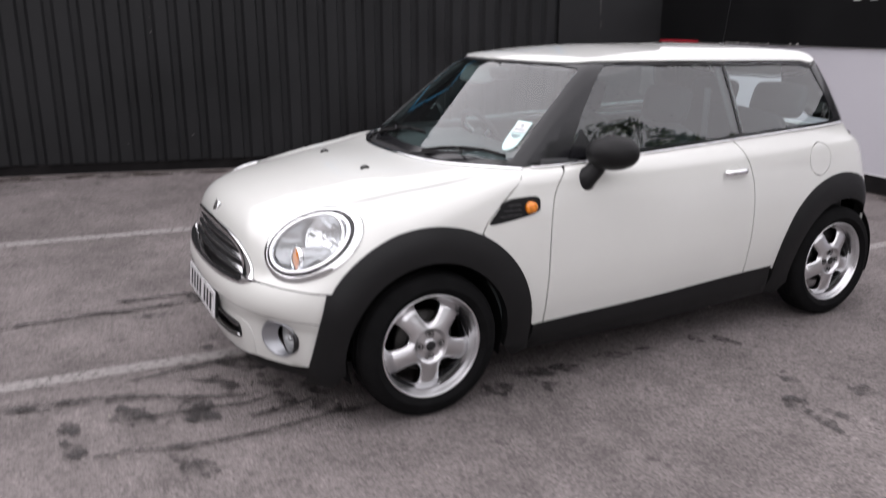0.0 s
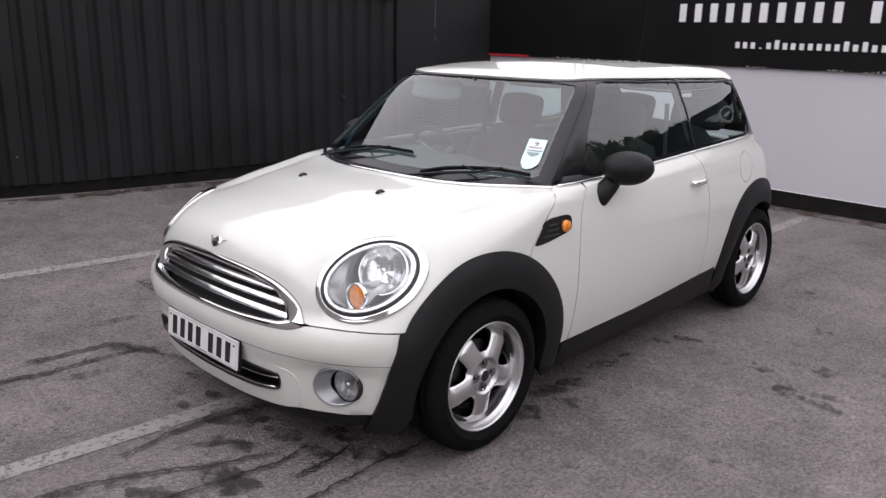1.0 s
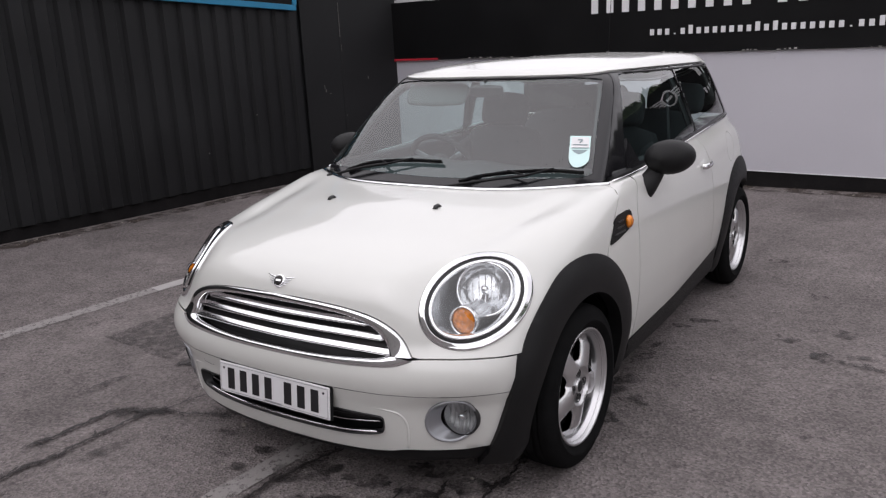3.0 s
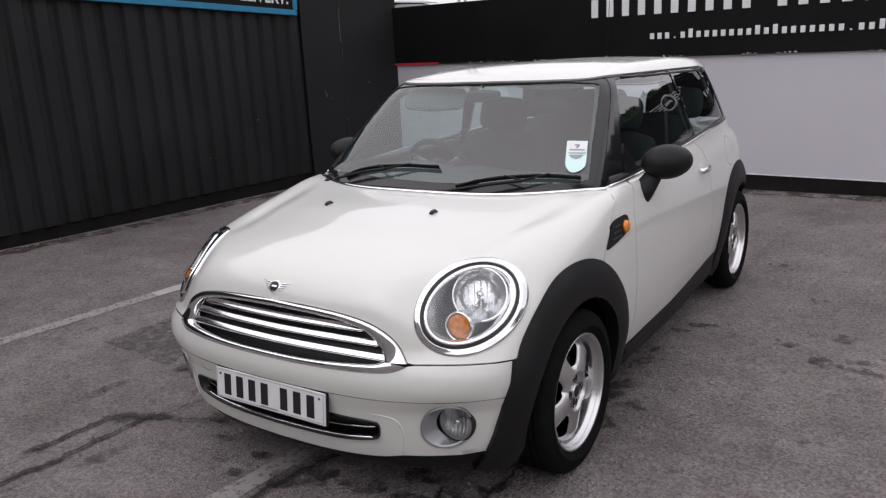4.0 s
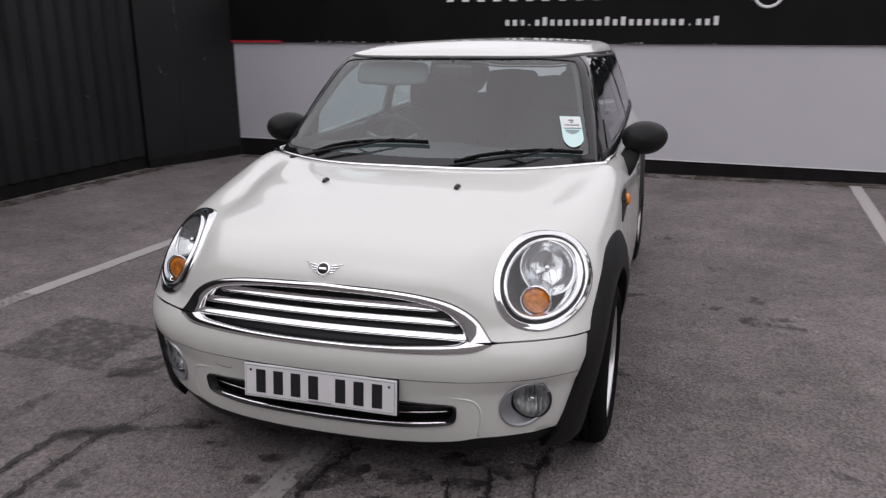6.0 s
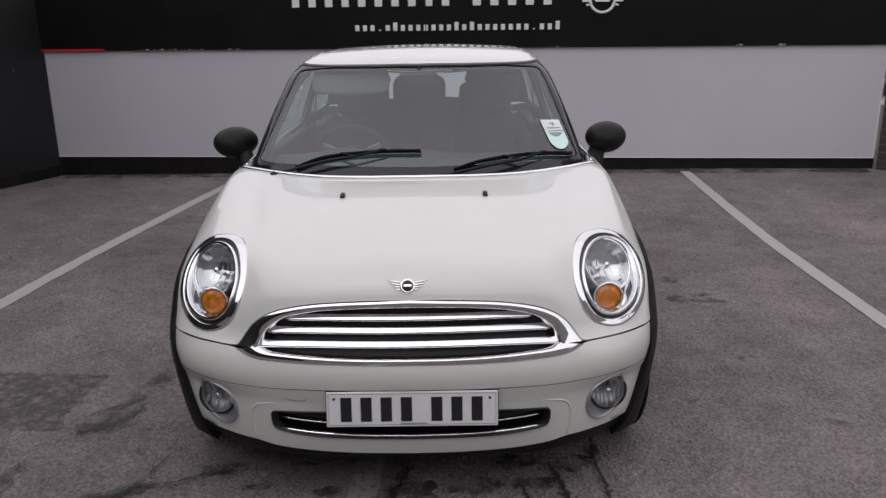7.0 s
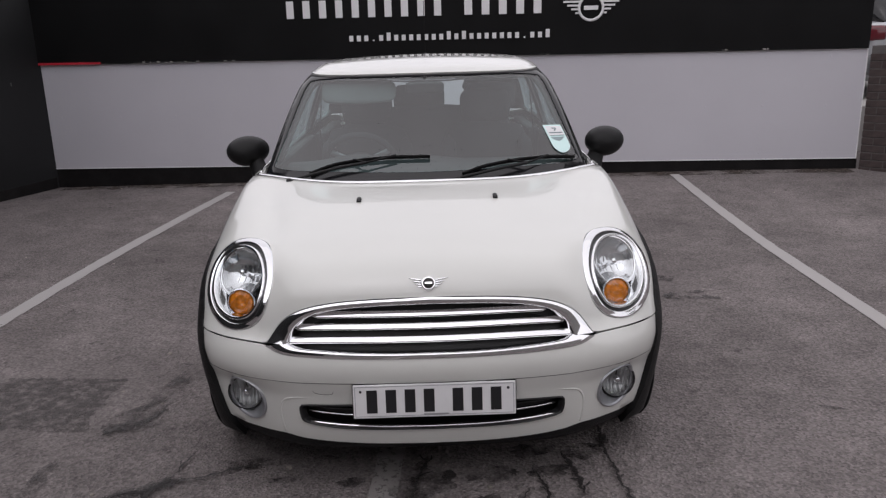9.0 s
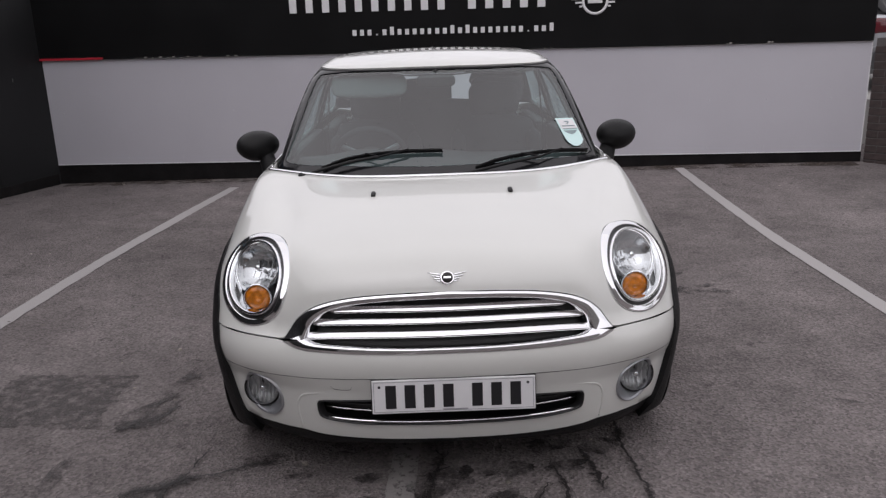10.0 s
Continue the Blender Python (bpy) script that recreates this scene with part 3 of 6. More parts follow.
BELT = [(0.48, 0.972), (0.66, 0.975), (1.12, 0.990), (1.645, 1.011), (2.1, 1.029), (2.50, 1.045)]
belt = spline(*BELT)
DOOR_FRONT = [(0.655, 0.962), (0.605, 0.905), (0.572, 0.84), (0.552, 0.70), (0.545, 0.50), (0.543, 0.305)]
DOOR_REAR = [(1.748, 0.345), (1.752, 0.45), (1.762, 0.65), (1.757, 0.784), (1.728, 0.89), (1.690, 0.96), (1.655, 1.0)]
SCUTTLE = [(0.258, 0.776), (0.300, 0.822), (0.340, 0.856), (0.41, 0.862), (0.490, 0.858), (0.500, 0.824), (0.482, 0.797), (0.37, 0.776), (0.275, 0.766)]
for s in (1, -1):
    view = Flank(s)
    scuttle = yz(smooth_line([(0, *p) for p in SCUTTLE], 4, True)[:, 1:])
    wing = yz([(0.228, 0.737), (0.250, 0.773), (0.288, 0.813), (0.352, 0.870), (0.423, 0.930), (0.440, 0.962)], 3) + yz([(0.55, 0.966), (0.645, 0.966)]) + yz([(y - 0.006, z) for y, z in DOOR_FRONT], 4)[1:] + yz([(0.487, 0.302)]) + [(x, y, z) for x, y, z in arch_run(87, 29)]
    wing_ob = part("wing_panel", panel("wing_panel", view, shell_f, wing, [scuttle], cell=0.04), PAINT, car, "off-white wing panel ahead of the door")
    part("side_vent", panel("side_vent", view, shell_f, yz(smooth_line([(0, 0.38 + (y - 0.38) * 0.97, 0.816 + (z - 0.816) * 0.95) for y, z in SCUTTLE], 4, True)[:, 1:]), level=0.003, cell=0.02), CLADDING, wing_ob, "black side vent")
    for k in range(3):
        z = 0.795 + 0.02 * k
        pts = on_form(view, shell_f, [(0.8 * s, y, z) for y in np.linspace(0.303 + 0.02 * k, 0.403, 8)], 0.004)
        part("vent_rib", tube(pts, 0.003, 0.003, segs=6), BLACK, wing_ob)
    ind = on_form(view, shell_f, [(0.8 * s, 0.447 + 0.026 * math.cos(a / 12 * 2 * math.pi) * (1.35 if math.cos(a / 12 * 2 * math.pi) > 0 else 1), 0.819 + 0.026 * math.sin(a / 12 * 2 * math.pi)) for a in range(12)], 0.004)
    n_out = np.array((s * 0.93, 0, 0.3))
    mid = ind.mean(0)
    part("side_indicator", rings([[tuple(q) for q in ind], [tuple(mid + (q - mid) * 0.9 + n_out * 0.010) for q in ind], [tuple(mid + (q - mid) * 0.5 + n_out * 0.016) for q in ind], [tuple(mid + (q - mid) * 0.05 + n_out * 0.017) for q in ind]], cap=True), AMBER, wing_ob, "amber side indicator")

    door_line = yz(DOOR_FRONT[::-1], 4) + yz([(y, float(belt(y)) - 0.012) for y in np.linspace(0.70, 1.62, 8)]) + yz(DOOR_REAR[::-1], 4) + yz([(y, 0.305 + 0.04 * (y - 0.54) / 1.2) for y in np.linspace(1.7, 0.6, 10)])
    door = part("door", panel("door", view, shell_f, door_line, cell=0.04), PAINT, car, "closed off-white door")
    grip = on_form(view, shell_f, [(0.8 * s, y, 0.862 + 0.006 * (y - 1.5)) for y in np.linspace(1.545, 1.70, 9)], 0.0)
    for g, k in zip(grip, np.linspace(-1, 1, 9)):
        g[0] += s * 0.028 * (1 - 0.75 * k ** 4)
    part("handle", tube(grip, 0.010, 0.0145, segs=10), CHROME, door, "chrome door handle")
    cup = [(0.8, 1.622 + 0.045 * math.cos(a), 0.868 + 0.026 * math.sin(a)) for a in np.linspace(0, 2 * math.pi, 20, endpoint=False)]
    part("handle_recess", panel("handle_recess", view, shell_f, cup, level=0.0015, thick=0.003, cell=0.02, relief=lambda p: -0.012 * np.clip(1 - ((p[:, 1] - 1.622) / 0.045) ** 2 - ((p[:, 2] - 0.868) / 0.026) ** 2, 0, 1)), PAINT, door)

    rear_arch = [(0.8, 2.455 + (y if y < 0 else 0.86 * y), z) for _, y, z in arch_run(-87, 87)]
    quarter = yz([(y + 0.006, z) for y, z in DOOR_REAR], 4) + yz([(y, float(belt(y)) - 0.012) for y in (1.85, 2.1, 2.3, 2.45, 2.53)]) + yz([(2.64, 1.0), (2.74, 0.93), (2.80, 0.84), (2.835, 0.70), (2.84, 0.5), (2.83, 0.31)]) + rear_arch[::-1] + yz([(1.95, 0.345)])
    cap_ring = [(0.8, 2.262 + 0.085 * math.cos(a), 0.872 + 0.085 * math.sin(a)) for a in np.linspace(0, 2 * math.pi, 32, endpoint=False)]
    quarter_ob = part("quarter_panel", panel("quarter_panel", view, shell_f, quarter, [cap_ring] if s > 0 else [], cell=0.04), PAINT, car, "off-white rear quarter panel")
    if s > 0:
        part("fuel_flap", panel("fuel_flap", view, shell_f, [(0.8, 2.262 + 0.081 * math.cos(a), 0.872 + 0.081 * math.sin(a)) for a in np.linspace(0, 2 * math.pi, 32, endpoint=False)], cell=0.03), PAINT, quarter_ob, "round fuel flap")

    # black arches and sill
    for cy in (0.0, 2.455):
        ring = yz([(cy + (y if y < 0 or cy == 0 else 0.86 * y), z) for y, z in ARCH])
        if cy == 0:
            ring = yz([(-0.474, 0.255), (-0.462, 0.32), (-0.448, 0.40), (-0.432, 0.50), (-0.414, 0.57)]) + [p for p in ring if p[1] > -0.412 or p[2] > 0.58]
            ring += yz([(0.489, 0.18), (0.41, 0.18)]) + yz([(cy + y, z) for y, z in ARCH_IN[::-1]]) + yz([(-0.385, 0.185), (-0.474, 0.185)])
        else:
            ring = yz([(cy - 0.489, 0.19)]) + [p for p in ring if p[1] < cy + 0.395 or p[2] > 0.44] + yz([(cy + 0.40, 0.42), (cy + 0.34, 0.38)]) + yz([(cy + y, z) for y, z in ARCH_IN[::-1] if y < 0.34 or z > 0.40]) + yz([(cy - 0.41, 0.19)])

        def swell(p, cy=cy):
            r = np.hypot(p[:, 1] - cy, p[:, 2] - 0.30)
            k = np.clip((r - 0.35) / 0.135, 0, 1)
            return 0.004 + 0.016 * np.sin(np.clip(k, 0, 1) * math.pi * 0.5 + math.pi * 0.5) ** 0.7 * 0.9 + 0.006 * np.sin(k * math.pi) - (0.0 if cy == 0 else 0.05) * np.clip((p[:, 1] - cy - 0.18) / 0.22, 0, 1)
        part("wheel_arch", panel("wheel_arch", view, body_f, ring, thick=0.05, cell=0.03, relief=swell), CLADDING, car, "black plastic wheel arch")
        liner = lathe([(0.345, 0.0), (0.36, -0.10), (0.355, -0.30), (0.05, -0.32)], 40, Matrix.Translation((s * (0.80 if cy == 0 else 0.745), cy, 0.30)) @ Matrix.Rotation(radians(90 * s), 4, "Y"))
        low = [v for v in liner.verts if v.co.z < 0.16]
        bmesh.ops.delete(liner, geom=low, context="VERTS")
        part("arch_liner", liner, RUBBER, car, "dark wheel-arch lining")
    sill = yz([(0.485, 0.302), (1.2, 0.325), (1.965, 0.348), (1.965, 0.19), (1.2, 0.175), (0.485, 0.175)])
    part("sill", panel("sill", view, body_f, sill, thick=0.03, cell=0.05, relief=lambda p: 0.012 * np.clip(np.sin((p[:, 2] - 0.17) / 0.16 * math.pi), 0, 1) ** 0.6), CLADDING, car, "black plastic sill")

    # pillars round the side glass
    door_glass = yz([(0.712, 1.000), (0.778, 1.115), (0.855, 1.225), (0.955, 1.345)], 4)[:-1] + yz([(0.985, 1.359), (1.30, 1.364), (1.665, 1.360), (1.682, 1.345), (1.697, 1.20), (1.717, 1.03)]) + yz([(y, float(belt(y)) + 0.010) for y in (1.68, 1.4, 1.1, 0.85)])
    rear_glass = yz([(1.697, 1.345), (1.712, 1.359), (2.1, 1.352), (2.285, 1.341), (2.32, 1.326), (2.38, 1.20), (2.44, 1.07), (2.425, 1.055)]) + yz([(y, float(belt(y)) + 0.010) for y in (2.38, 2.1, 1.76)]) + yz([(1.731, 1.03)])
    frame_line = yz([(0.505, 0.978), (0.585, 1.05), (0.665, 1.13), (0.745, 1.205), (0.825, 1.275), (0.905, 1.345), (0.94, 1.374)], 3) + yz([(1.3, 1.386), (1.8, 1.380), (2.2, 1.366), (2.40, 1.352), (2.47, 1.33), (2.55, 1.20), (2.60, 1.10), (2.62, 1.045), (2.5, 1.043)]) + yz([(y, float(belt(y)) - 0.004) for y in (2.3, 1.9, 1.5, 1.1, 0.8, 0.62)])
    part("window_frame", panel("window_frame", view, cab_f, frame_line, [door_glass, rear_glass], cell=0.04, thick=0.02), PILLAR, car, "gloss black pillars and window frames")
    for gl in (door_glass, rear_glass):
        pane = part("side_window", panel("side_window", view, cab_f, gl, level=-0.004, cell=0.06, thick=0.004), WINDOW, car, "tinted side window")
        pane.visible_shadow = False
    post = on_form(view, cab_f, smooth_line([(0.8, 1.690, 1.355), (0.8, 1.705, 1.20), (0.8, 1.726, 1.03)], 4), -0.030)
    part("centre_pillar", tube(post, 0.045, 0.012, up=(s, 0, 0.4), segs=8), BLACK, car, "dark centre pillar behind the glass")
    post = on_form(CAB_VIEW, cab_f, smooth_line([(s * 0.705, 0.47, 1.0), (s * 0.655, 0.62, 1.14), (s * 0.612, 0.76, 1.26), (s * 0.565, 0.88, 1.35)], 4), -0.035)
    part("pillar_trim", tube(post, 0.030, 0.012, up=(s, -0.5, 0.4), segs=8), INTERIOR, car, "dark inner pillar trim")
    line = [on_form(view, shell_f, [(0.8 * s, y, float(belt(y)) - 0.008) for y in np.linspace(0.50, 2.52, 60)], 0.003)][0]
    part("belt_trim", tube(line, 0.005, 0.0055, segs=8), CHROME, car, "chrome belt-line trim")

# screen, its frame, roof and tail
SCREEN_HALF = [(0.0, 0.275, 0.972), (0.25, 0.285, 0.975), (0.45, 0.31, 0.978), (0.62, 0.37, 0.982), (0.692, 0.42, 0.995), (0.697, 0.442, 1.02), (0.650, 0.592, 1.15), (0.598, 0.752, 1.27), (0.570, 0.838, 1.338), (0.54, 0.853, 1.352), (0.40, 0.833, 1.362), (0.2, 0.807, 1.366), (0.0, 0.801, 1.367)]
screen_line = mirrored([tuple(p) for p in smooth_line(SCREEN_HALF, 3)])
frame_half = [(0.0, 0.20, 0.93), (0.5, 0.30, 0.93), (0.74, 0.44, 0.945), (0.742, 0.50, 0.98), (0.715, 0.585, 1.05), (0.685, 0.67, 1.13), (0.658, 0.755, 1.21), (0.63, 0.835, 1.28), (0.605, 0.92, 1.35), (0.58, 0.95, 1.372), (0.40, 0.87, 1.376), (0.2, 0.835, 1.379), (0.0, 0.825, 1.380)]
part("screen_frame", panel("screen_frame", CAB_VIEW, cab_f, mirrored(frame_half), [screen_line], level=-0.001, cell=0.05, thick=0.02), PILLAR, car, "black windscreen surround and pillars")
screen = part("windscreen", panel("windscreen", CAB_VIEW, cab_f, screen_line, level=-0.004, cell=0.06, thick=0.004), WINDOW, car, "tinted windscreen")
screen.visible_shadow = False
roof_front = [(0.0, 0.812, 1.38), (0.2, 0.822, 1.378), (0.38, 0.850, 1.374), (0.49, 0.884, 1.368), (0.537, 0.922, 1.365)]
roof_side = on_form(Flank(1), cab_f, [(0.6, y, 1.374 - 0.018 * (y - 1.0)) for y in np.linspace(1.0, 2.36, 12)], 0.003)
roof_rear = [(0.44, 2.47, 1.335), (0.2, 2.525, 1.34), (0.0, 2.535, 1.34)]
roof_half = roof_front + [tuple(p) for p in roof_side] + roof_rear
roof_line = mirrored([tuple(p) for p in smooth_line(roof_half, 5)])
part("roof", panel("roof", TOP_VIEW, cab_f, roof_line, level=0.006, cell=0.05, thick=0.022), PAINT, car, "off-white roof panel")
gutter = on_form(TOP_VIEW, cab_f, roof_line * np.array((1.002, 1, 1)), -0.004)
part("roof_gutter", tube(gutter, 0.008, 0.006, segs=6, closed=True), BLACK, car, "black gutter under the roof edge")
tail_glass = mirrored([(0.0, 2.50, 1.31), (0.35, 2.47, 1.305), (0.47, 2.45, 1.28), (0.55, 2.58, 1.08), (0.5, 2.60, 1.05), (0.0, 2.68, 1.05)])
tail_frame = mirrored([(0.0, 2.48, 1.36), (0.40, 2.45, 1.35), (0.50, 2.40, 1.33), (0.58, 2.55, 1.05), (0.0, 2.68, 1.03)])
part("tail_frame", panel("tail_frame", TAIL_VIEW, cab_f, tail_frame, [tail_glass], cell=0.06), PILLAR, car, "black rear window surround")
rear_pane = part("rear_window", panel("rear_window", TAIL_VIEW, cab_f, tail_glass, level=-0.004, cell=0.08, thick=0.004), WINDOW, car, "tinted rear window")
rear_pane.visible_shadow = False
tail_half = [(0.0, 2.70, 1.02), (0.45, 2.66, 1.03), (0.66, 2.56, 1.03), (0.72, 2.66, 0.98), (0.76, 2.75, 0.90), (0.79, 2.80, 0.75), (0.79, 2.82, 0.5), (0.76, 2.83, 0.25), (0.4, 2.9, 0.22), (0.0, 2.93, 0.22)]
part("tailgate", panel("tailgate", TAIL_VIEW, body_f, mirrored(tail_half), cell=0.06), PAINT, car, "off-white tailgate and rear bumper")

# cowl under the wipers
cowl_half = [(0.0, 0.186, 0.96), (0.35, 0.230, 0.96), (0.60, 0.345, 0.96), (0.725, 0.455, 0.96), (0.70, 0.52, 0.96), (0.45, 0.40, 0.96), (0.0, 0.34, 0.96)]
part("cowl", panel("cowl", Above(0.6), lambda x, y, z: z - (HOOD(y) - CROWN(y) * x * x - 0.016), mirrored(cowl_half), cell=0.04), CLADDING, car, "black plastic scuttle below the screen")
half_pts = [tuple(p) for p in on_form(NOSE_VIEW, body_f, smooth_line(REAR_EDGE, 6), 0.004)]
part("bonnet_trim", tube([(-x, y + 0.006, z) for x, y, z in half_pts][:-1] + [(x, y + 0.006, z) for x, y, z in half_pts[::-1]], 0.0105, 0.0075, segs=10), CHROME, car, "bright strip along the bonnet's rear edge")


# ---- the yard ----
LEFT_RISE = spline((-6.0, 0.30), (-1.6, 0.24), (0.6, 0.155), (3.0, 0.095), (5.2, 0.02))


def rise(x, y):
    """The tarmac lies level round the car and climbs towards the fence and the back wall."""
    x, y = np.asarray(x, float), np.asarray(y, float)
    a = np.clip((-x - 0.9) / 3.5, 0, 1.1) ** 1.25 * LEFT_RISE(np.clip(y, -6, 6))
    b = np.clip((y - 2.4) / 2.9, 0, 1.1) ** 1.3 * (0.085 + 0.012 * np.clip(x, -4, 3))
    return a + b


def wall_y(x):
    return 5.26 - 0.07 * x


def fence_x(y):
    return -4.41 + 0.0 * y


WALL_TURN = Matrix.Translation((0, 5.26, 0)) @ Matrix.Rotation(math.atan(-0.07), 4, "Z")
FENCE_TURN = Matrix.Translation((-4.41, 0, 0))


def tarmac():
    m = bpy.data.materials.new("tarmac")
    m.use_nodes = True
    n, l = m.node_tree.nodes, m.node_tree.links
    b = n["Principled BSDF"]
    co = n.new("ShaderNodeTexCoord")

    def noise_tex(scale, detail, rough=0.5):
        t = n.new("ShaderNodeTexNoise")
        t.inputs["Scale"].default_value, t.inputs["Detail"].default_value, t.inputs["Roughness"].default_value = scale, detail, rough
        l.new(co.outputs["Object"], t.inputs["Vector"])
        return t.outputs["Fac"]

    def ranged(v, a, c, lo, hi):
        r = n.new("ShaderNodeMapRange")
        for key, val in (("From Min", a), ("From Max", c), ("To Min", lo), ("To Max", hi)):
            r.inputs[key].default_value = val
        l.new(v, r.inputs["Value"])
        return r.outputs[0]

    def times(a, c):
        t = n.new("ShaderNodeMath")
        t.operation = "MULTIPLY"
        l.new(a, t.inputs[0])
        l.new(c, t.inputs[1])
        return t.outputs[0]
    grit = n.new("ShaderNodeTexVoronoi")
    grit.inputs["Scale"].default_value = 98
    l.new(co.outputs["Object"], grit.inputs["Vector"])
    stone = ranged(grit.outputs["Color"], 0.0, 1.0, 0.60, 1.46)
    big = ranged(noise_tex(0.55, 5, 0.6), 0.32, 0.68, 0.80, 1.16)
    mid = ranged(noise_tex(4.5, 6, 0.65), 0.3, 0.7, 0.86, 1.12)
    fine = ranged(noise_tex(90, 3), 0.3, 0.7, 0.85, 1.15)
    # pale chips and small dark spots lie scattered over it
    chip = n.new("ShaderNodeTexVoronoi")
    chip.inputs["Scale"].default_value = 21
    l.new(co.outputs["Object"], chip.inputs["Vector"])
    chips = ranged(chip.outputs["Distance"], 0.05, 0.12, 1.55, 1.0)
    spots = ranged(noise_tex(11, 4, 0.7), 0.61, 0.69, 1.0, 0.58)
    worn = ranged(noise_tex(1.7, 6, 0.7), 0.36, 0.62, 0.84, 1.14)
    k = times(times(times(big, mid), times(stone, fine)), times(chips, times(spots, worn)))
    mix = n.new("ShaderNodeMix")
    mix.data_type, mix.blend_type = "RGBA", "MULTIPLY"
    mix.inputs[0].default_value = 1
    mix.inputs[6].default_value = (0.171, 0.152, 0.149, 1)
    l.new(k, mix.inputs[7])
    l.new(mix.outputs[2], b.inputs["Base Color"])
    b.inputs["Roughness"].default_value = 0.86
    b.inputs["Specular IOR Level"].default_value = 0.2
    bump = n.new("ShaderNodeBump")
    bump.inputs["Strength"].default_value, bump.inputs["Distance"].default_value = 1.0, 0.0072
    l.new(grit.outputs["Distance"], bump.inputs["Height"])
    l.new(bump.outputs[0], b.inputs["Normal"])
    return m


def damp(name, colour, rough, cover, scale, most=0.85):
    m = bpy.data.materials.new(name)
    m.use_nodes = True
    n, l = m.node_tree.nodes, m.node_tree.links
    b = n["Principled BSDF"]
    b.inputs["Base Color"].default_value = (*colour, 1)
    b.inputs["Roughness"].default_value = rough
    co, t, r = n.new("ShaderNodeTexCoord"), n.new("ShaderNodeTexNoise"), n.new("ShaderNodeMapRange")
    t.inputs["Scale"].default_value, t.inputs["Detail"].default_value, t.inputs["Roughness"].default_value = scale, 6, 0.7
    r.inputs["From Min"].default_value, r.inputs["From Max"].default_value = 0.5 - cover, 0.68 - cover
    r.inputs["To Max"].default_value = most
    l.new(co.outputs["Object"], t.inputs["Vector"])
    l.new(t.outputs["Fac"], r.inputs["Value"])
    l.new(r.outputs[0], b.inputs["Alpha"])
    g, bp = n.new("ShaderNodeTexVoronoi"), n.new("ShaderNodeBump")
    g.inputs["Scale"].default_value = 170
    bp.inputs["Strength"].default_value, bp.inputs["Distance"].default_value = 0.5, 0.004
    l.new(co.outputs["Object"], g.inputs["Vector"])
    l.new(g.outputs["Distance"], bp.inputs["Height"])
    l.new(bp.outputs[0], b.inputs["Normal"])
    return m


TARMAC = tarmac()
FADED = damp("faded_white_line", (0.34, 0.318, 0.310), 0.85, 0.20, 34, 0.70)
LINE = damp("worn_white_line", (0.43, 0.412, 0.404), 0.85, 0.37, 24)
xs = np.concatenate([[-400, -120, -40, -20, -12, -8], np.arange(-6, 6.01, 0.15), [8, 12, 20, 40, 120, 400]])
ys = np.concatenate([[-400, -120, -40, -20, -12, -8], np.arange(-6, 8.01, 0.15), [10, 14, 20, 40, 120, 400]])
gm = bpy.data.meshes.new("ground")
gv = [(float(x), float(y), float(rise(x, y)) + 0.003 * noise.noise((x * 0.8, y * 0.8, 0)) * (abs(x) < 7)) for y in ys for x in xs]
nx = len(xs)
gm.from_pydata(gv, [], [(j * nx + i, j * nx + i + 1, (j + 1) * nx + i + 1, (j + 1) * nx + i) for j in range(len(ys) - 1) for i in range(nx - 1)])
gm.shade_smooth()
ground = tagged(part("ground", gm, TARMAC), "grey worn tarmac of a car park", "ground", kind="structure")


def ribbon(name, points, width, mat, lift=0.005, parent=None, ragged=0.004):
    """A painted strip on the ground through points, with a worn edge."""
    knots = smooth_line([(x, y, 0) for x, y in points], 40)
    left, right = [], []
    for i, p in enumerate(knots):
        p, d = Vector(p), Vector(knots[min(i + 1, len(knots) - 1)] - knots[max(i - 1, 0)]).normalized()
        s = Vector((-d.y, d.x, 0)) * width / 2
        for side, row in ((1, left), (-1, right)):
            q = p + s * side * (1 + 4 * ragged / width * noise.noise((p.x * 9, p.y * 9, side * 3)))
            row.append((q.x, q.y, float(rise(q.x, q.y)) + lift))
    mid = [tuple((Vector(x) + Vector(y)) / 2) for x, y in zip(left, right)]
    return part(name, rings([left, mid, right], closed=False), mat, parent)


for points, coat in (([(-2.03, 4.92), (-2.20, 3.76), (-2.36, 2.4), (-2.455, 0.6)], LINE), ([(-2.455, 0.6), (-2.49, -1.0), (-2.60, -3.6)], FADED), ([(2.51, 4.95), (2.40, 0.7), (2.28, -3.6)], LINE), ([(0.175, 4.97), (-0.10, 0.7), (-0.37, -3.6)], FADED)):
    tagged(ribbon("bay_line", points, 0.10, coat), "worn white parking-bay line on the tarmac", "road marking", kind="structure")

# back wall: plinth, white panel, dark fascia board
wall = thing("wall_back", "back wall with a white panel under a black fascia board", "wall", kind="structure", at=WALL_TURN @ Matrix.Rotation(0.0053, 4, "Y"))
part("masonry", boxed(-4.35, 4.40, 0.045, 0.20, -0.3, 1.95), PLINTH, wall, "black-painted masonry behind the boards", smooth=False)
part("plinth", boxed(-4.35, 4.40, 0.004, 0.044, -0.3, 0.229, 0.006), PLINTH, wall, "black painted plinth", smooth=False)
part("white_panel", boxed(-4.13, 4.385, 0.0, 0.040, 0.236, 1.322, 0.003), WHITE_PANEL, wall, "plain off-white panel with fixing heads", smooth=False)
part("fascia_board", boxed(-4.25, 4.38, -0.030, 0.038, 1.331, 2.005, 0.004), BOARD, wall, "gloss black fascia board", smooth=False)
part("red_strip", boxed(-4.2, -3.40, -0.034, -0.006, 1.328, 1.352, 0.002), RED, wall, "red strip along the board's lower edge", smooth=False)

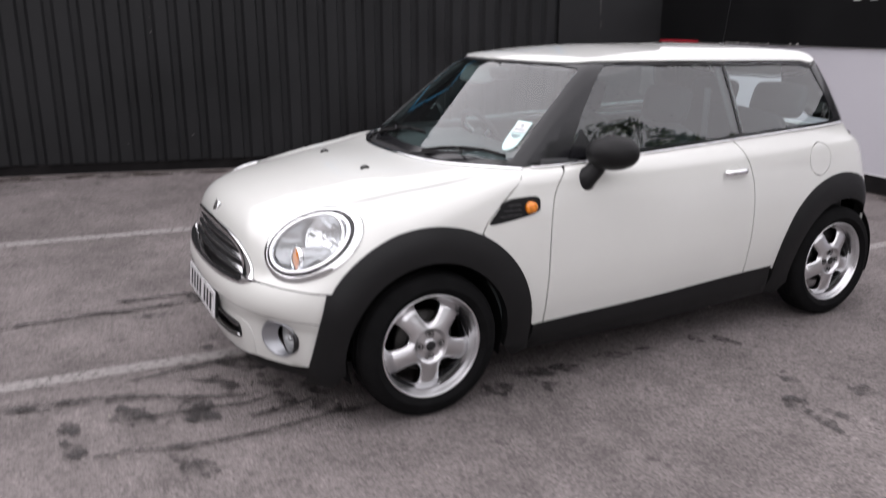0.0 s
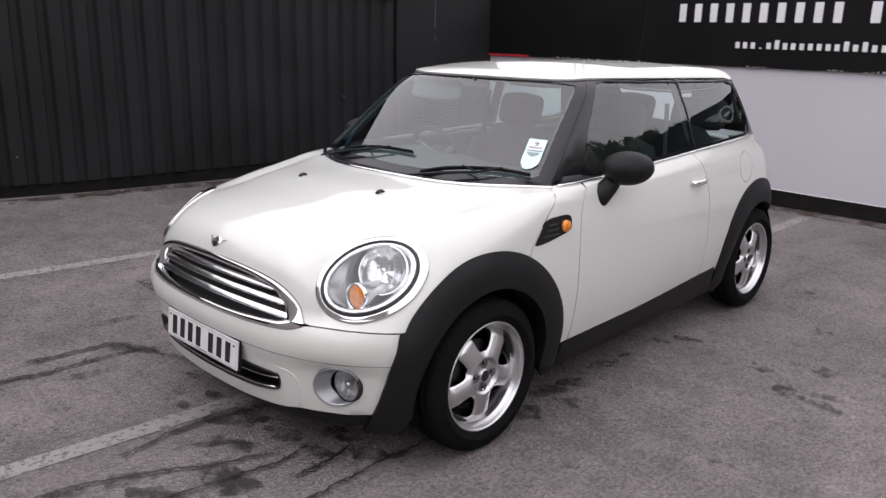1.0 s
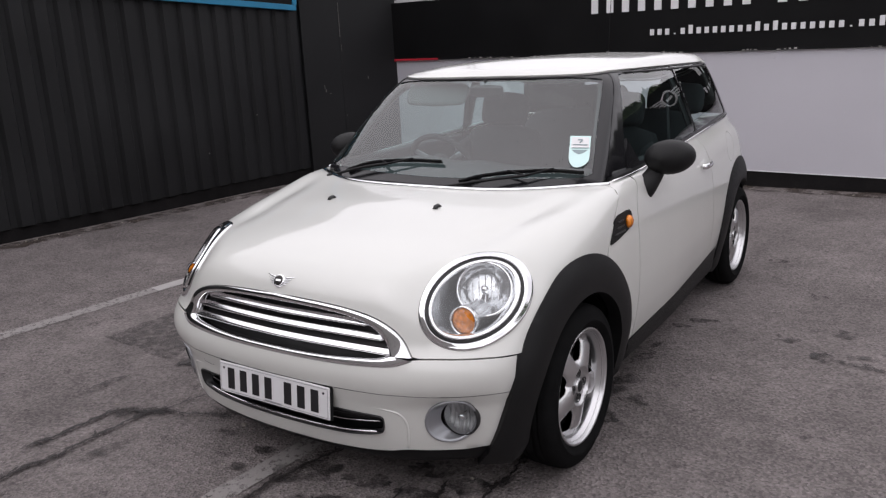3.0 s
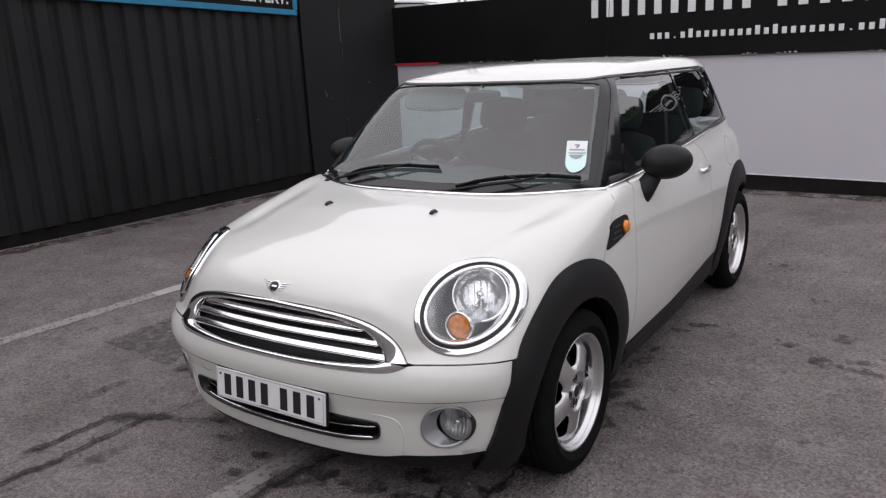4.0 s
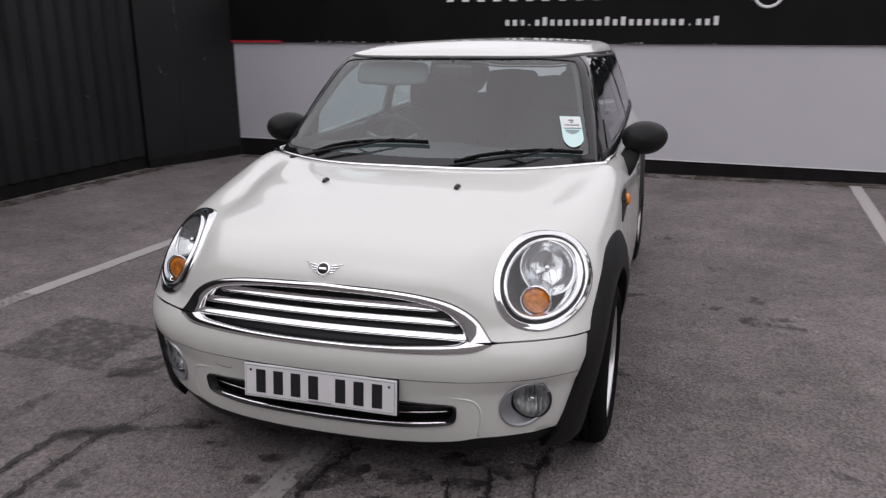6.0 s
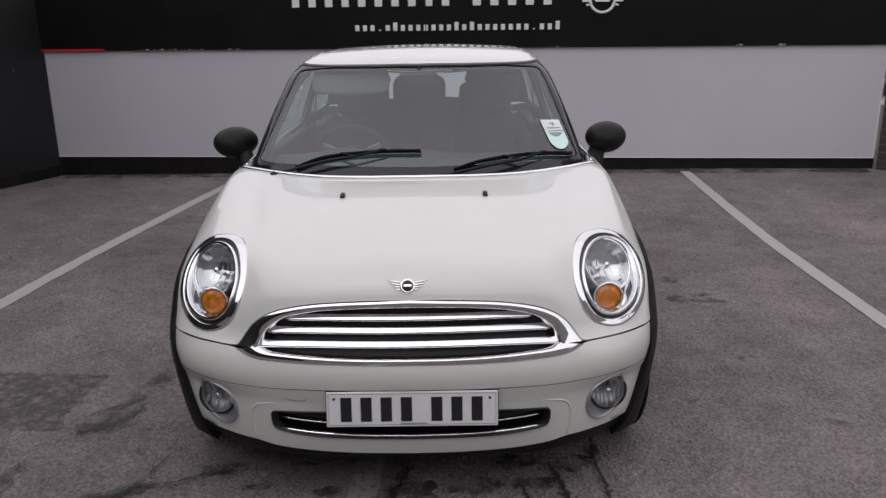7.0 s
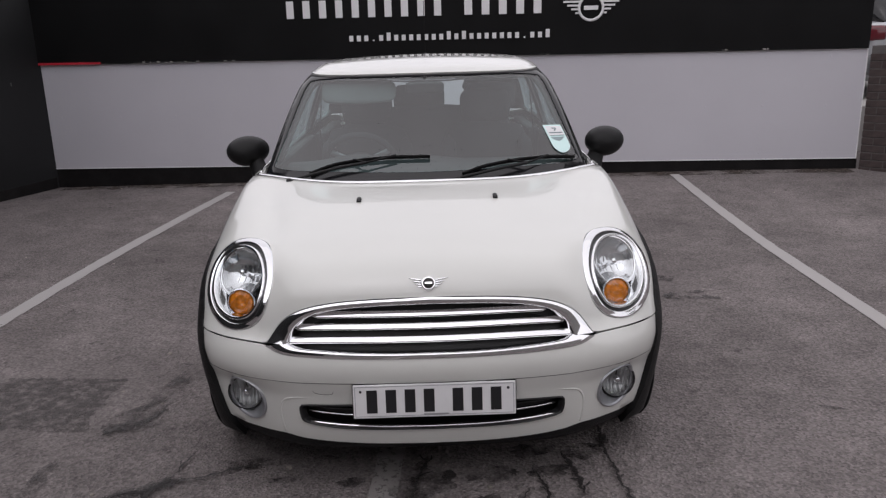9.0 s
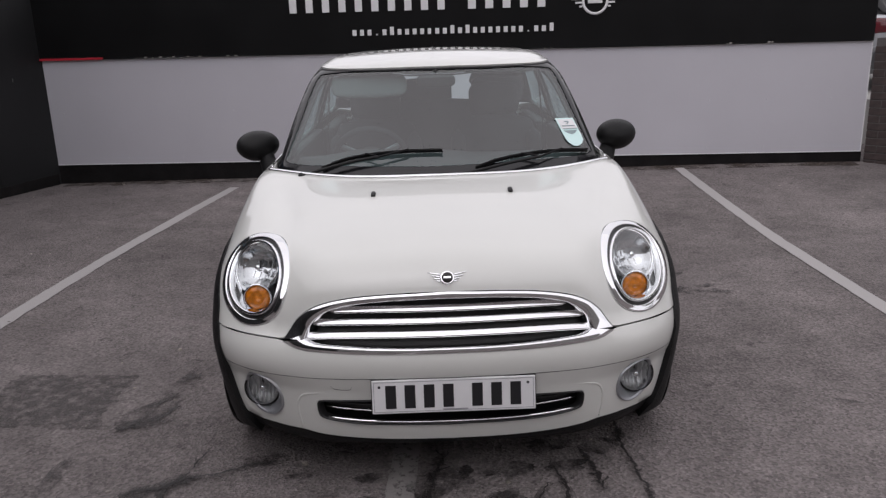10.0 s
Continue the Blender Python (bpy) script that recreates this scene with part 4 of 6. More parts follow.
for a, b, z0, z1 in ((-4.13, 4.385, 0.232, 0.242), (4.376, 4.388, 0.2425, 1.3215), (-4.13, 4.385, 1.3225, 1.3295)):
    part("edge_strip", boxed(a, b, -0.005, -0.0005, z0, z1, 0.001), LETTER, wall, "slim white edge strip of the panel", smooth=False)

# the dark corrugated fence along the yard's side
fence = thing("fence", "tall fence of dark corrugated steel sheet on a black kerb", "fence", kind="structure", at=FENCE_TURN)
PITCH = 0.205
FENCE_TOP = 3.35


def corrugated(y0, y1, z0, z1, flat_from=1e9):
    """Trapezoid ribs, running upright; z0 gives the lower edge along y."""
    line, y = [], y0
    while y < y1 - 1e-6:
        if y < flat_from:
            for dy, d in ((0.0, 0.0), (0.105, 0.0), (0.128, -0.032), (0.182, -0.032)):
                line.append((y + dy, d))
        else:
            line.append((y, 0.0))
        y += PITCH
    line.append((min(y, y1 + PITCH), 0.0))
    bm = rings([[(d, yy, float(z0(yy))) for yy, d in line], [(d, yy, z1) for yy, d in line]], closed=False)
    bmesh.ops.solidify(bm, geom=bm.faces, thickness=0.002)
    return bm


SHEET_FOOT = spline((-6.0, 0.42), (-1.6, 0.34), (0.6, 0.265), (3.0, 0.235), (5.4, 0.20))
y = -9.0
while y < 4.5:
    part("steel_sheet", corrugated(y, min(y + PITCH * 5, 4.56), SHEET_FOOT, FENCE_TOP), SHEET, fence, "dark grey corrugated steel sheet", smooth=False)
    y += PITCH * 5
part("backing", boxed(-0.12, -0.08, -9, 4.9, -0.2, FENCE_TOP - 0.01), PLINTH, fence, "dark backing of the fence", smooth=False)
kerb_rows = []
for yy in np.linspace(-9, 4.60, 40):
    top = float(SHEET_FOOT(max(yy, -6.0))) - 0.004
    kerb_rows.append([(-0.079, yy, -0.2), (-0.030, yy, -0.2), (-0.030, yy, top - 0.008), (-0.036, yy, top), (-0.079, yy, top)])
part("kerb", rings(kerb_rows, cap=True), PLINTH, fence, "black kerb below the sheets", smooth=False)
part("capping", boxed(-0.13, 0.03, -9, 4.56, FENCE_TOP - 0.01, FENCE_TOP + 0.05, 0.01), SHEET, fence, "folded steel capping", smooth=False)

# a flat steel face runs at a slant from the last rib into the corner with the back wall
SLANT = Matrix(((0.2677, -0.9635, 0, -4.40), (0.9635, 0.2677, 0, 4.28), (0, 0, 1, 0), (0, 0, 0, 1)))
corner = thing("wall_corner", "flat dark steel face in the corner of fence and wall", "wall", kind="structure", at=SLANT)
part("flat_sheet", boxed(0, 1.33, 0, 0.5, -0.1, FENCE_TOP, 0.004), SHEET, corner, "flat dark steel sheet", smooth=False)
part("joint_flashing", boxed(0.495, 0.530, -0.004, 0.02, 0.17, FENCE_TOP - 0.02, 0.002), SHEET, corner, "slim folded joint", smooth=False)
part("foot_board", boxed(0.0, 1.29, -0.006, 0.3, -0.1, 0.165, 0.004), PLINTH, corner, "dark board at the foot", smooth=False)
for u0, u1, z0, z1 in ((0.500, 0.508, 1.66, 2.04), (0.512, 0.517, 1.50, 1.58), (0.24, 0.25, 1.09, 1.135), (0.252, 0.268, 1.055, 1.085), (0.31, 0.33, 1.03, 1.04), (0.86, 0.872, 1.165, 1.20), (0.515, 0.527, 0.76, 0.775)):
    part("scratch", boxed(u0, u1, -0.0055 if 0.49 < u0 < 0.53 else -0.0015, -0.0045 if 0.49 < u0 < 0.53 else -0.0005, z0, z1), SCUFF, corner, "pale scratch in the coating", smooth=False)


# ---- wheels ----
def wheel_face():
    """The face of a five-spoke alloy: pillowed spokes round five rounded openings."""
    n = 120
    outer = np.array([(0.186 * math.cos(2 * math.pi * i / n), 0.186 * math.sin(2 * math.pi * i / n)) for i in range(n)])
    holes = []
    for k in range(5):
        a0 = radians(90 + 36 + 72 * k)
        shape = [(0.089, 0), (0.094, -9), (0.108, -14.5), (0.136, -18.5), (0.160, -19.5), (0.170, -16), (0.173, 0), (0.170, 16), (0.160, 19.5), (0.136, 18.5), (0.108, 14.5), (0.094, 9)]
        pts = [(r * math.cos(a0 + radians(a)), r * math.sin(a0 + radians(a)), 0) for r, a in shape]
        holes.append(smooth_line(pts, 6, True)[:, :2])
    rims = np.concatenate(holes)

    def height(p):
        x, y = p[:, 0], p[:, 1]
        r = np.hypot(x, y)
        a = np.degrees(np.arctan2(y, x)) - 90
        d = np.abs((a + 36) % 72 - 36) * math.pi / 180 * r
        out = np.clip((r - 0.060) / 0.03, 0, 1)
        h = 0.033 + 0.020 * (1 - (r / 0.17) ** 2) - 0.007 * (d / 0.035) ** 2 * out
        end = np.clip((r - 0.152) / 0.030, 0, 1)
        h = h - 0.014 * end * end * (3 - 2 * end)
        h = h - 0.018 * np.clip((0.070 - r) / 0.014, 0, 1)
        near = np.sqrt(((p[:, None] - rims[None]) ** 2).sum(2).min(1))
        return h - 0.0055 * np.clip(1 - near / 0.007, 0, 1) ** 2
    loops = [outer] + holes
    pts, edges = [], []
    for lp in loops:
        edges += [(len(pts) + i, len(pts) + (i + 1) % len(lp)) for i in range(len(lp))]
        pts += [tuple(q) for q in lp]
    extra = [h.mean(0) + (h - h.mean(0)) * (1 + k / 0.042) for h in holes for k in (0.0035, 0.0075)]
    g = np.array([(x + 0.003 * (j % 2), y) for j, y in enumerate(np.arange(-0.186, 0.187, 0.006)) for x in np.arange(-0.186, 0.187, 0.006)])
    rings_in = np.concatenate(extra)
    g = g[((g[:, None] - np.concatenate([rims, rings_in])[None]) ** 2).sum(2).min(1) > 0.0035 ** 2]
    g = np.concatenate([g, rings_in])
    keep = (np.hypot(g[:, 0], g[:, 1]) < 0.183)
    for h in holes:
        keep &= ~within_loop(g, h)
    out = mathutils.geometry.delaunay_2d_cdt([Vector(q) for q in pts + [tuple(q) for q in g[keep]]], edges, [], 0, 1e-7)
    uv, tri = np.array([tuple(v) for v in out[0]]), np.array(list(out[2]))
    mid = uv[tri].mean(1)
    ok = within_loop(mid, outer)
    for h in holes:
        ok &= ~within_loop(mid, h)
    tri = tri[ok]
    a, b, c = uv[tri[:, 0]], uv[tri[:, 1]], uv[tri[:, 2]]
    turn = (b[:, 0] - a[:, 0]) * (c[:, 1] - a[:, 1]) - (b[:, 1] - a[:, 1]) * (c[:, 0] - a[:, 0]) < 0
    tri[turn] = tri[turn][:, ::-1]
    e = 0.0012
    slope_x = (height(uv + (e, 0)) - height(uv - (e, 0))) / (2 * e)
    slope_y = (height(uv + (0, e)) - height(uv - (0, e))) / (2 * e)
    verts = [(x, y, h) for (x, y), h in zip(uv, height(uv))]
    normals = [tuple(Vector((-sx, -sy, 1)).normalized()) for sx, sy in zip(slope_x, slope_y)]
    faces = [tuple(int(i) for i in t) for t in tri]
    # the walls of the openings
    for h in holes:
        base, c, z = len(verts), h.mean(0), height(h)
        for (x, y), zz in zip(h, z):
            d = Vector((c[0] - x, c[1] - y, 0)).normalized()
            for drop in (0.0, 0.024):
                verts.append((x - d.x * drop * 0.1, y - d.y * drop * 0.1, zz - drop))
                normals.append((d.x, d.y, 0))
        for i in range(len(h)):
            j = (i + 1) % len(h)
            faces.append((base + 2 * j, base + 2 * i, base + 2 * i + 1, base + 2 * j + 1))
    me = bpy.data.meshes.new("face")
    me.from_pydata([(x * 1.04, y * 1.04, z + 0.016) for x, y, z in verts], [], faces)
    me.shade_smooth()
    me.normals_split_custom_set_from_vertices(normals)
    return me


# profiles in (radius, outward): 15 inch rim, 175/65 tyre; the wheel's middle plane at 0
tyre = lathe([(0.204, 0.058), (0.2165, 0.069), (0.2225, 0.078), (0.240, 0.086), (0.243, 0.0885), (0.247, 0.0885), (0.250, 0.086), (0.268, 0.083), (0.285, 0.075), (0.294, 0.066), (0.2985, 0.055), (0.3005, 0.040), (0.301, 0.038), (0.2950, 0.037), (0.2950, 0.031), (0.301, 0.030), (0.302, 0.004), (0.296, 0.003), (0.296, -0.003), (0.302, -0.004), (0.301, -0.030), (0.295, -0.031), (0.295, -0.037), (0.301, -0.038), (0.2985, -0.055), (0.285, -0.075), (0.25, -0.086), (0.206, -0.074)], 96)
tyre_me = bpy.data.meshes.new("tyre")
tyre.to_mesh(tyre_me)
tyre_me.shade_smooth()
barrel = lathe([(0.196, 0.060), (0.2075, 0.066), (0.2085, 0.072), (0.2060, 0.0755), (0.2015, 0.0745), (0.1990, 0.068), (0.1960, 0.056), (0.1890, 0.046), (0.1865, 0.040), (0.1865, 0.020)], 96)
rim_well = lathe([(0.1865, 0.0195), (0.176, 0.012), (0.172, -0.05), (0.195, -0.065), (0.204, -0.070)], 96)
brake = lathe([(0.02, -0.005), (0.125, -0.005), (0.127, -0.012), (0.127, -0.026), (0.02, -0.03)], 48)
cap = lathe([(0.0005, 0.042), (0.016, 0.0415), (0.024, 0.040), (0.0265, 0.036), (0.027, 0.02)], 32)
cap_badge = lathe([(0.0005, 0.0432), (0.018, 0.0428), (0.0215, 0.0412)], 24)
bolt = lathe([(0.0005, 0.0345), (0.0075, 0.0345), (0.0088, 0.033), (0.0088, 0.02)], 6)
well = lathe([(0.0135, 0.0315), (0.0155, 0.0365), (0.0165, 0.0365)], 16)
wheel_meshes = {}
for name, bm, mat in (("barrel", barrel, ALLOY), ("rim_well", rim_well, BLACK), ("brake_disc", brake, DARK_METAL), ("hub_cap", cap, ALLOY), ("cap_badge", cap_badge, BLACK), ("bolt", bolt, DARK_METAL), ("bolt_seat", well, BLACK)):
    me = bpy.data.meshes.new(name)
    if name in ("barrel", "rim_well"):
        bmesh.ops.scale(bm, verts=bm.verts, vec=(1.04, 1.04, 1.0))
    if name in ("hub_cap", "cap_badge", "bolt", "bolt_seat"):
        bmesh.ops.translate(bm, verts=bm.verts, vec=(0, 0, 0.019))
    bm.to_mesh(me)
    bm.free()
    me.shade_smooth()
    me.materials.append(mat)
    wheel_meshes[name] = me
tyre_me.materials.append(RUBBER)
wheel_meshes["face"] = wheel_face()
wheel_meshes["face"].materials.append(ALLOY)
for s in (1, -1):
    for cy, out, turn in ((0.0, 0.764, -18), (2.445, 0.706, -18)):
        w = part("wheel", wheel_meshes["barrel"], None, car, "silver five-spoke alloy wheel")
        w.matrix_basis = Matrix.Translation((s * out, cy, 0.302)) @ Matrix.Rotation(radians(90 * s), 4, "Y") @ Matrix.Rotation(radians(turn), 4, "Z")
        part("tyre", tyre_me, None, w, "black rubber tyre")
        for name in ("face", "rim_well", "brake_disc", "hub_cap", "cap_badge"):
            part(name, wheel_meshes[name], None, w)
        for k in range(4):
            a = radians(18 + 90 * k)
            for name in ("bolt", "bolt_seat"):
                ob = part(name, wheel_meshes[name], None, w)
                ob.matrix_basis = Matrix.Translation((0.047 * math.cos(a), 0.047 * math.sin(a), 0.0))


# ---- lamps, badges and fittings of the car ----
def both(fn):
    for s in (1, -1):
        fn(s)


def frame_at(c, n, up=(0, 0, 1)):
    n = Vector(n).normalized()
    x = Vector(up).cross(n).normalized()
    y = n.cross(x)
    return Matrix(((x.x, y.x, n.x, c[0]), (x.y, y.y, n.y, c[1]), (x.z, y.z, n.z, c[2]), (0, 0, 0, 1)))


def headlamp(s):
    outer, mid, inner, lens = (flipx(lamp_ring(*r), s) for r in ((0.206, 0.151, (-0.003, 0)), (0.179, 0.126, (-0.009, 0.005)), (0.167, 0.115, (-0.010, 0.006)), (0.149, 0.099, (-0.011, 0.007))))
    lamp = part("headlamp", band(NOSE_VIEW, body_f, outer, mid, [(0, -0.02), (0.0, 0.0), (0.02, 0.0035), (0.06, 0.0052), (0.30, 0.0065), (0.60, 0.0085), (0.86, 0.0106), (0.94, 0.0104), (1.0, 0.007), (1.0, -0.010)]), CHROME, car, "oval headlamp with a broad chrome ring")
    part("black_seal", band(NOSE_VIEW, body_f, flipx(lamp_ring(0.180, 0.127, (-0.009, 0.005)), s), flipx(lamp_ring(0.164, 0.112, (-0.010, 0.006)), s), [(0, 0.003), (0.5, 0.006), (1.0, 0.002)]), BLACK, lamp)
    part("inner_ring", band(NOSE_VIEW, body_f, inner, lens, [(0, 0.0), (0.04, 0.0105), (0.14, 0.0140), (0.36, 0.0165), (0.42, 0.0145), (0.50, 0.0155), (0.75, 0.0125), (0.94, 0.008), (1.0, 0.002), (1.0, -0.02)]), CHROME, lamp, "slim chrome inner ring")
    n = Vector((s * LAMP_N[0], LAMP_N[1], LAMP_N[2]))
    c = Vector((s * (LAMP_C[0] - 0.004), LAMP_C[1], LAMP_C[2]))
    # bowl behind the lens: rings that shrink as they go in
    ring = flipx(lamp_ring(0.160, 0.107, (-0.011, 0.007)), s)
    base = on_form(NOSE_VIEW, body_f, ring, 0.002)
    centre = base.mean(0)
    back = np.array((0.0, 0.95, -0.22))
    rows = [base]
    for k, d in ((0.99, 0.03), (0.97, 0.07), (0.93, 0.11), (0.80, 0.145), (0.45, 0.165), (0.06, 0.17)):
        rows.append(centre + (base - centre) * k + back * d)
    part("bowl", rings([[tuple(q) for q in r] for r in rows]), BOWL, lamp, "silver lamp bowl")
    # main reflector with a clear bulb, high in the bowl
    axis = Vector((s * 0.40, -0.78, 0.48)).normalized()
    mc = Vector((s * 0.655, -0.366, 0.754))
    m = frame_at(mc, axis)
    part("reflector", lathe([(0.0885, -0.012), (0.087, 0.0), (0.083, -0.004), (0.074, -0.022), (0.050, -0.044), (0.018, -0.055), (0.001, -0.056)], 40, m), REFLECTOR, lamp, "bright round reflector")
    part("reflector_rim", lathe([(0.0830, 0.0), (0.0850, 0.005), (0.0900, 0.006), (0.0925, 0.002), (0.0920, -0.008)], 40, m), CHROME, lamp, "chrome reflector rim")
    # upright flutes in the reflector
    for k in range(-3, 4):
        u = k * 0.021
        flute = [m @ Vector((u, v, 0.0015 - 0.056 * math.sqrt(max(0.0, 1 - ((u * u + v * v) / 0.0865 ** 2))))) for v in np.linspace(-math.sqrt(0.080 ** 2 - u * u), math.sqrt(0.080 ** 2 - u * u), 13)]
        part("flute", tube(flute, 0.0018, 0.0018, segs=6), REFLECTOR, lamp)
    part("bulb", lathe([(0.010, -0.06), (0.010, -0.025), (0.013, -0.012), (0.0125, 0.0), (0.008, 0.006), (0.0005, 0.008)], 20, m), CHROME, lamp, "bulb shield")
    # indicator barrel with its amber end
    tip = Vector((s * 0.640, -0.472, 0.679))
    ta = Vector((s * 0.04, -0.985, 0.10)).normalized()
    m = frame_at(tip, ta)
    part("indicator_barrel", lathe([(0.0425, 0.006), (0.0445, 0.009), (0.0475, 0.007), (0.0470, -0.004), (0.044, -0.04), (0.046, -0.10), (0.03, -0.14)], 32, m), BOWL, lamp, "chrome indicator barrel")
    part("indicator_rim", lathe([(0.0425, 0.006), (0.0445, 0.010), (0.0480, 0.009), (0.0490, 0.004), (0.0480, -0.006)], 32, m), CHROME, lamp, "chrome rim of the indicator")
    part("indicator", lathe([(0.0005, 0.0115), (0.007, 0.0110), (0.010, 0.0090), (0.020, 0.0085), (0.0235, 0.0095), (0.027, 0.0080), (0.036, 0.005), (0.0415, 0.002), (0.0425, -0.004)], 32, m), AMBER, lamp, "amber indicator lens")
    glass_ob = part("lens", panel("lens", NOSE_VIEW, body_f, flipx(lamp_ring(0.153, 0.103, (-0.011, 0.007)), s), level=0.013, cell=0.03, thick=0.004), CLEAR, lamp, "clear headlamp lens")
    glass_ob.visible_shadow = False


both(headlamp)


def fog_lamp(s):
    outer, inner = flipx(fog_ring(0.086, 0.080), s), flipx(fog_ring(0.076, 0.071), s)
    lamp = part("fog_lamp", band(FRONT_VIEW, body_f, outer, inner, [(0, -0.012), (0.1, 0.001), (0.5, 0.003), (1.0, -0.004)]), SATIN, car, "round fog lamp in a silver bezel")
    base = on_form(FRONT_VIEW, body_f, inner, -0.004)
    centre = base.mean(0)
    goal = np.array((s * 0.638, -0.512, 0.368))
    rows = [base]
    for k, d in ((0.95, 0.35), (0.91, 0.7), (0.86, 1.0)):
        rows.append(goal * d + centre * (1 - d) + (base - centre) * k)
    part("bezel_bowl", rings([[tuple(q) for q in r] for r in rows]), SATIN, lamp, "silver bowl")
    m = frame_at(goal + np.array((s * 0.004, -0.006, 0.0)), (s * 0.12, -0.99, 0.03))
    part("fog_reflector", lathe([(0.060, 0.004), (0.060, -0.01), (0.042, -0.03), (0.001, -0.04)], 32, m), FOG, lamp, "fog lamp reflector")
    for k in range(-3, 4):
        u = 0.014 * k
        h = math.sqrt(0.052 ** 2 - u * u)
        part("fog_flute", tube([m @ Vector((u, v, -0.004 - 0.024 * (1 - (u * u + v * v) / 0.0028))) for v in np.linspace(-h, h, 7)], 0.0042, 0.0022, segs=6), FOG, lamp)
    part("fog_ring", lathe([(0.057, 0.008), (0.061, 0.009), (0.064, 0.006), (0.064, -0.01)], 32, m), BLACK, lamp)
    part("fog_bulb", lathe([(0.012, -0.03), (0.012, 0.0), (0.008, 0.006), (0.0005, 0.007)], 16, m), CHROME, lamp)
    ob = part("fog_lens", lathe([(0.0005, 0.014), (0.024, 0.0125), (0.048, 0.009), (0.0595, 0.005)], 32, m), CLEAR, lamp, "clear fog lamp glass")
    ob.visible_shadow = False


both(fog_lamp)


def door_mirror(s):
    c = Vector((s * 0.868, 0.80, 1.018))
    loops = []
    for i in range(15):
        t = i / 14
        y = -0.078 + 0.150 * t
        k = math.sqrt(max(0.0, 1 - (1 - min(1, t / 0.72)) ** 2.3)) if t < 0.72 else 1 - 0.10 * ((t - 0.72) / 0.28) ** 2
        k = max(k, 0.02)
        rx, rz = 0.098 * k, 0.074 * k
        loops.append([(c.x + s * (0.004 * t) + rx * math.cos(a) * (1.0 + 0.06 * math.sin(a)), c.y + y - 0.20 * s * rx * math.cos(a) * s * -1, c.z + rz * math.sin(a) * (1.0 if math.sin(a) > 0 else 0.96)) for a in np.linspace(0, 2 * math.pi, 28, endpoint=False)])
    mirror = part("door_mirror", rings(loops, cap=True), CLADDING, car, "black plastic door mirror")
    part("mirror_arm", tube(smooth_line([(s * 0.778, 0.744, 0.894), (s * 0.796, 0.750, 0.910), (s * 0.815, 0.774, 0.942), (s * 0.832, 0.800, 0.985)], 5), 0.060, 0.056, up=(0, 1, 0), segs=16, taper=lambda t: 1.0 - 0.38 * math.sin(t * math.pi * 0.5)), CLADDING, mirror, "black mirror arm")
    view = Flank(s)
    foot = yz([(0.700, 0.982), (0.745, 1.045), (0.790, 1.10), (0.835, 1.02), (0.85, 0.987)])
    part("mirror_foot", panel("mirror_foot", view, cab_f, foot, level=0.004, cell=0.03), PILLAR, mirror)


both(door_mirror)

# bonnet badge, washer jets, tow cover
bc = on_form(NOSE_VIEW, body_f, [(0, -0.622, 0.771)], 0.0)[0]
bn = slope(body_f, bc[None])[0]
bm4 = frame_at(bc, bn) @ Matrix.Scale(1.12, 4)
badge = part("badge", lathe([(0.0005, 0.007), (0.012, 0.0068), (0.0165, 0.0055), (0.0185, 0.006), (0.0205, 0.004), (0.021, -0.004)], 28, bm4), CHROME, bonnet, "round chrome badge with wings")
part("badge_disc", lathe([(0.0005, 0.0078), (0.0155, 0.0074), (0.0160, 0.006)], 24, bm4), DARK_METAL, badge)
part("badge_bar", boxed(-0.0105, 0.0105, -0.003, 0.003, 0.0072, 0.0086, 0.0004, bm4), CHROME, badge, smooth=False)
for s in (1, -1):
    for k, (z, l) in enumerate(((0.0105, 0.055), (0.004, 0.047), (-0.0025, 0.040), (-0.009, 0.032))):
        pts = [on_form(NOSE_VIEW, body_f, [tuple(bm4 @ Vector((s * x, z + (0.20 - 0.03 * k) * (x - 0.02), 0)))], 0.002)[0] for x in np.linspace(0.019, l, 6)]
        part("badge_wing", tube(pts, 0.0042, 0.002, up=tuple(bn), segs=6, taper=lambda t: 1 - 0.7 * t), CHROME, badge)
for s in (1, -1):
    jc = on_form(NOSE_VIEW, body_f, [(s * 0.265, -0.042, 0.935)], 0.0)[0]
    part("washer_jet", tube([tuple(jc + np.array((0, -0.016, -0.002))), tuple(jc + np.array((0, -0.008, 0.007))), tuple(jc + np.array((0, 0.008, 0.009))), tuple(jc + np.array((0, 0.020, 0.001)))], 0.009, 0.006, segs=10), BLACK, bonnet, "black washer jet")
tow = [tuple(p) for p in smooth_line([(-0.392, -0.69, 0.462), (-0.390, -0.69, 0.439), (-0.378, -0.69, 0.428), (-0.335, -0.70, 0.426), (-0.322, -0.70, 0.436), (-0.320, -0.70, 0.462)], 4)]
part("tow_cover_gap", band(FRONT_VIEW, body_f, tow, [(x * 0.994 - 0.002, y, z + 0.0018) for x, y, z in tow], [(0, -0.0045), (1, -0.0045)]), BLACK, bumper, "shut line of the tow cover")

# raised moulding that frames the lower intake
for s in (1, -1):
    edge = on_form(FRONT_VIEW, body_f, smooth_line([(s * 0.36, -0.68, 0.412), (s * 0.43, -0.66, 0.409), (s * 0.475, -0.63, 0.396), (s * 0.497, -0.62, 0.365), (s * 0.503, -0.62, 0.320), (s * 0.498, -0.62, 0.268)], 6), -0.0082)
    part("intake_moulding", tube(edge, 0.0045, 0.0045, segs=8, taper=lambda t: 0.3 + 0.7 * min(1, 3 * t)), PAINT, bumper)

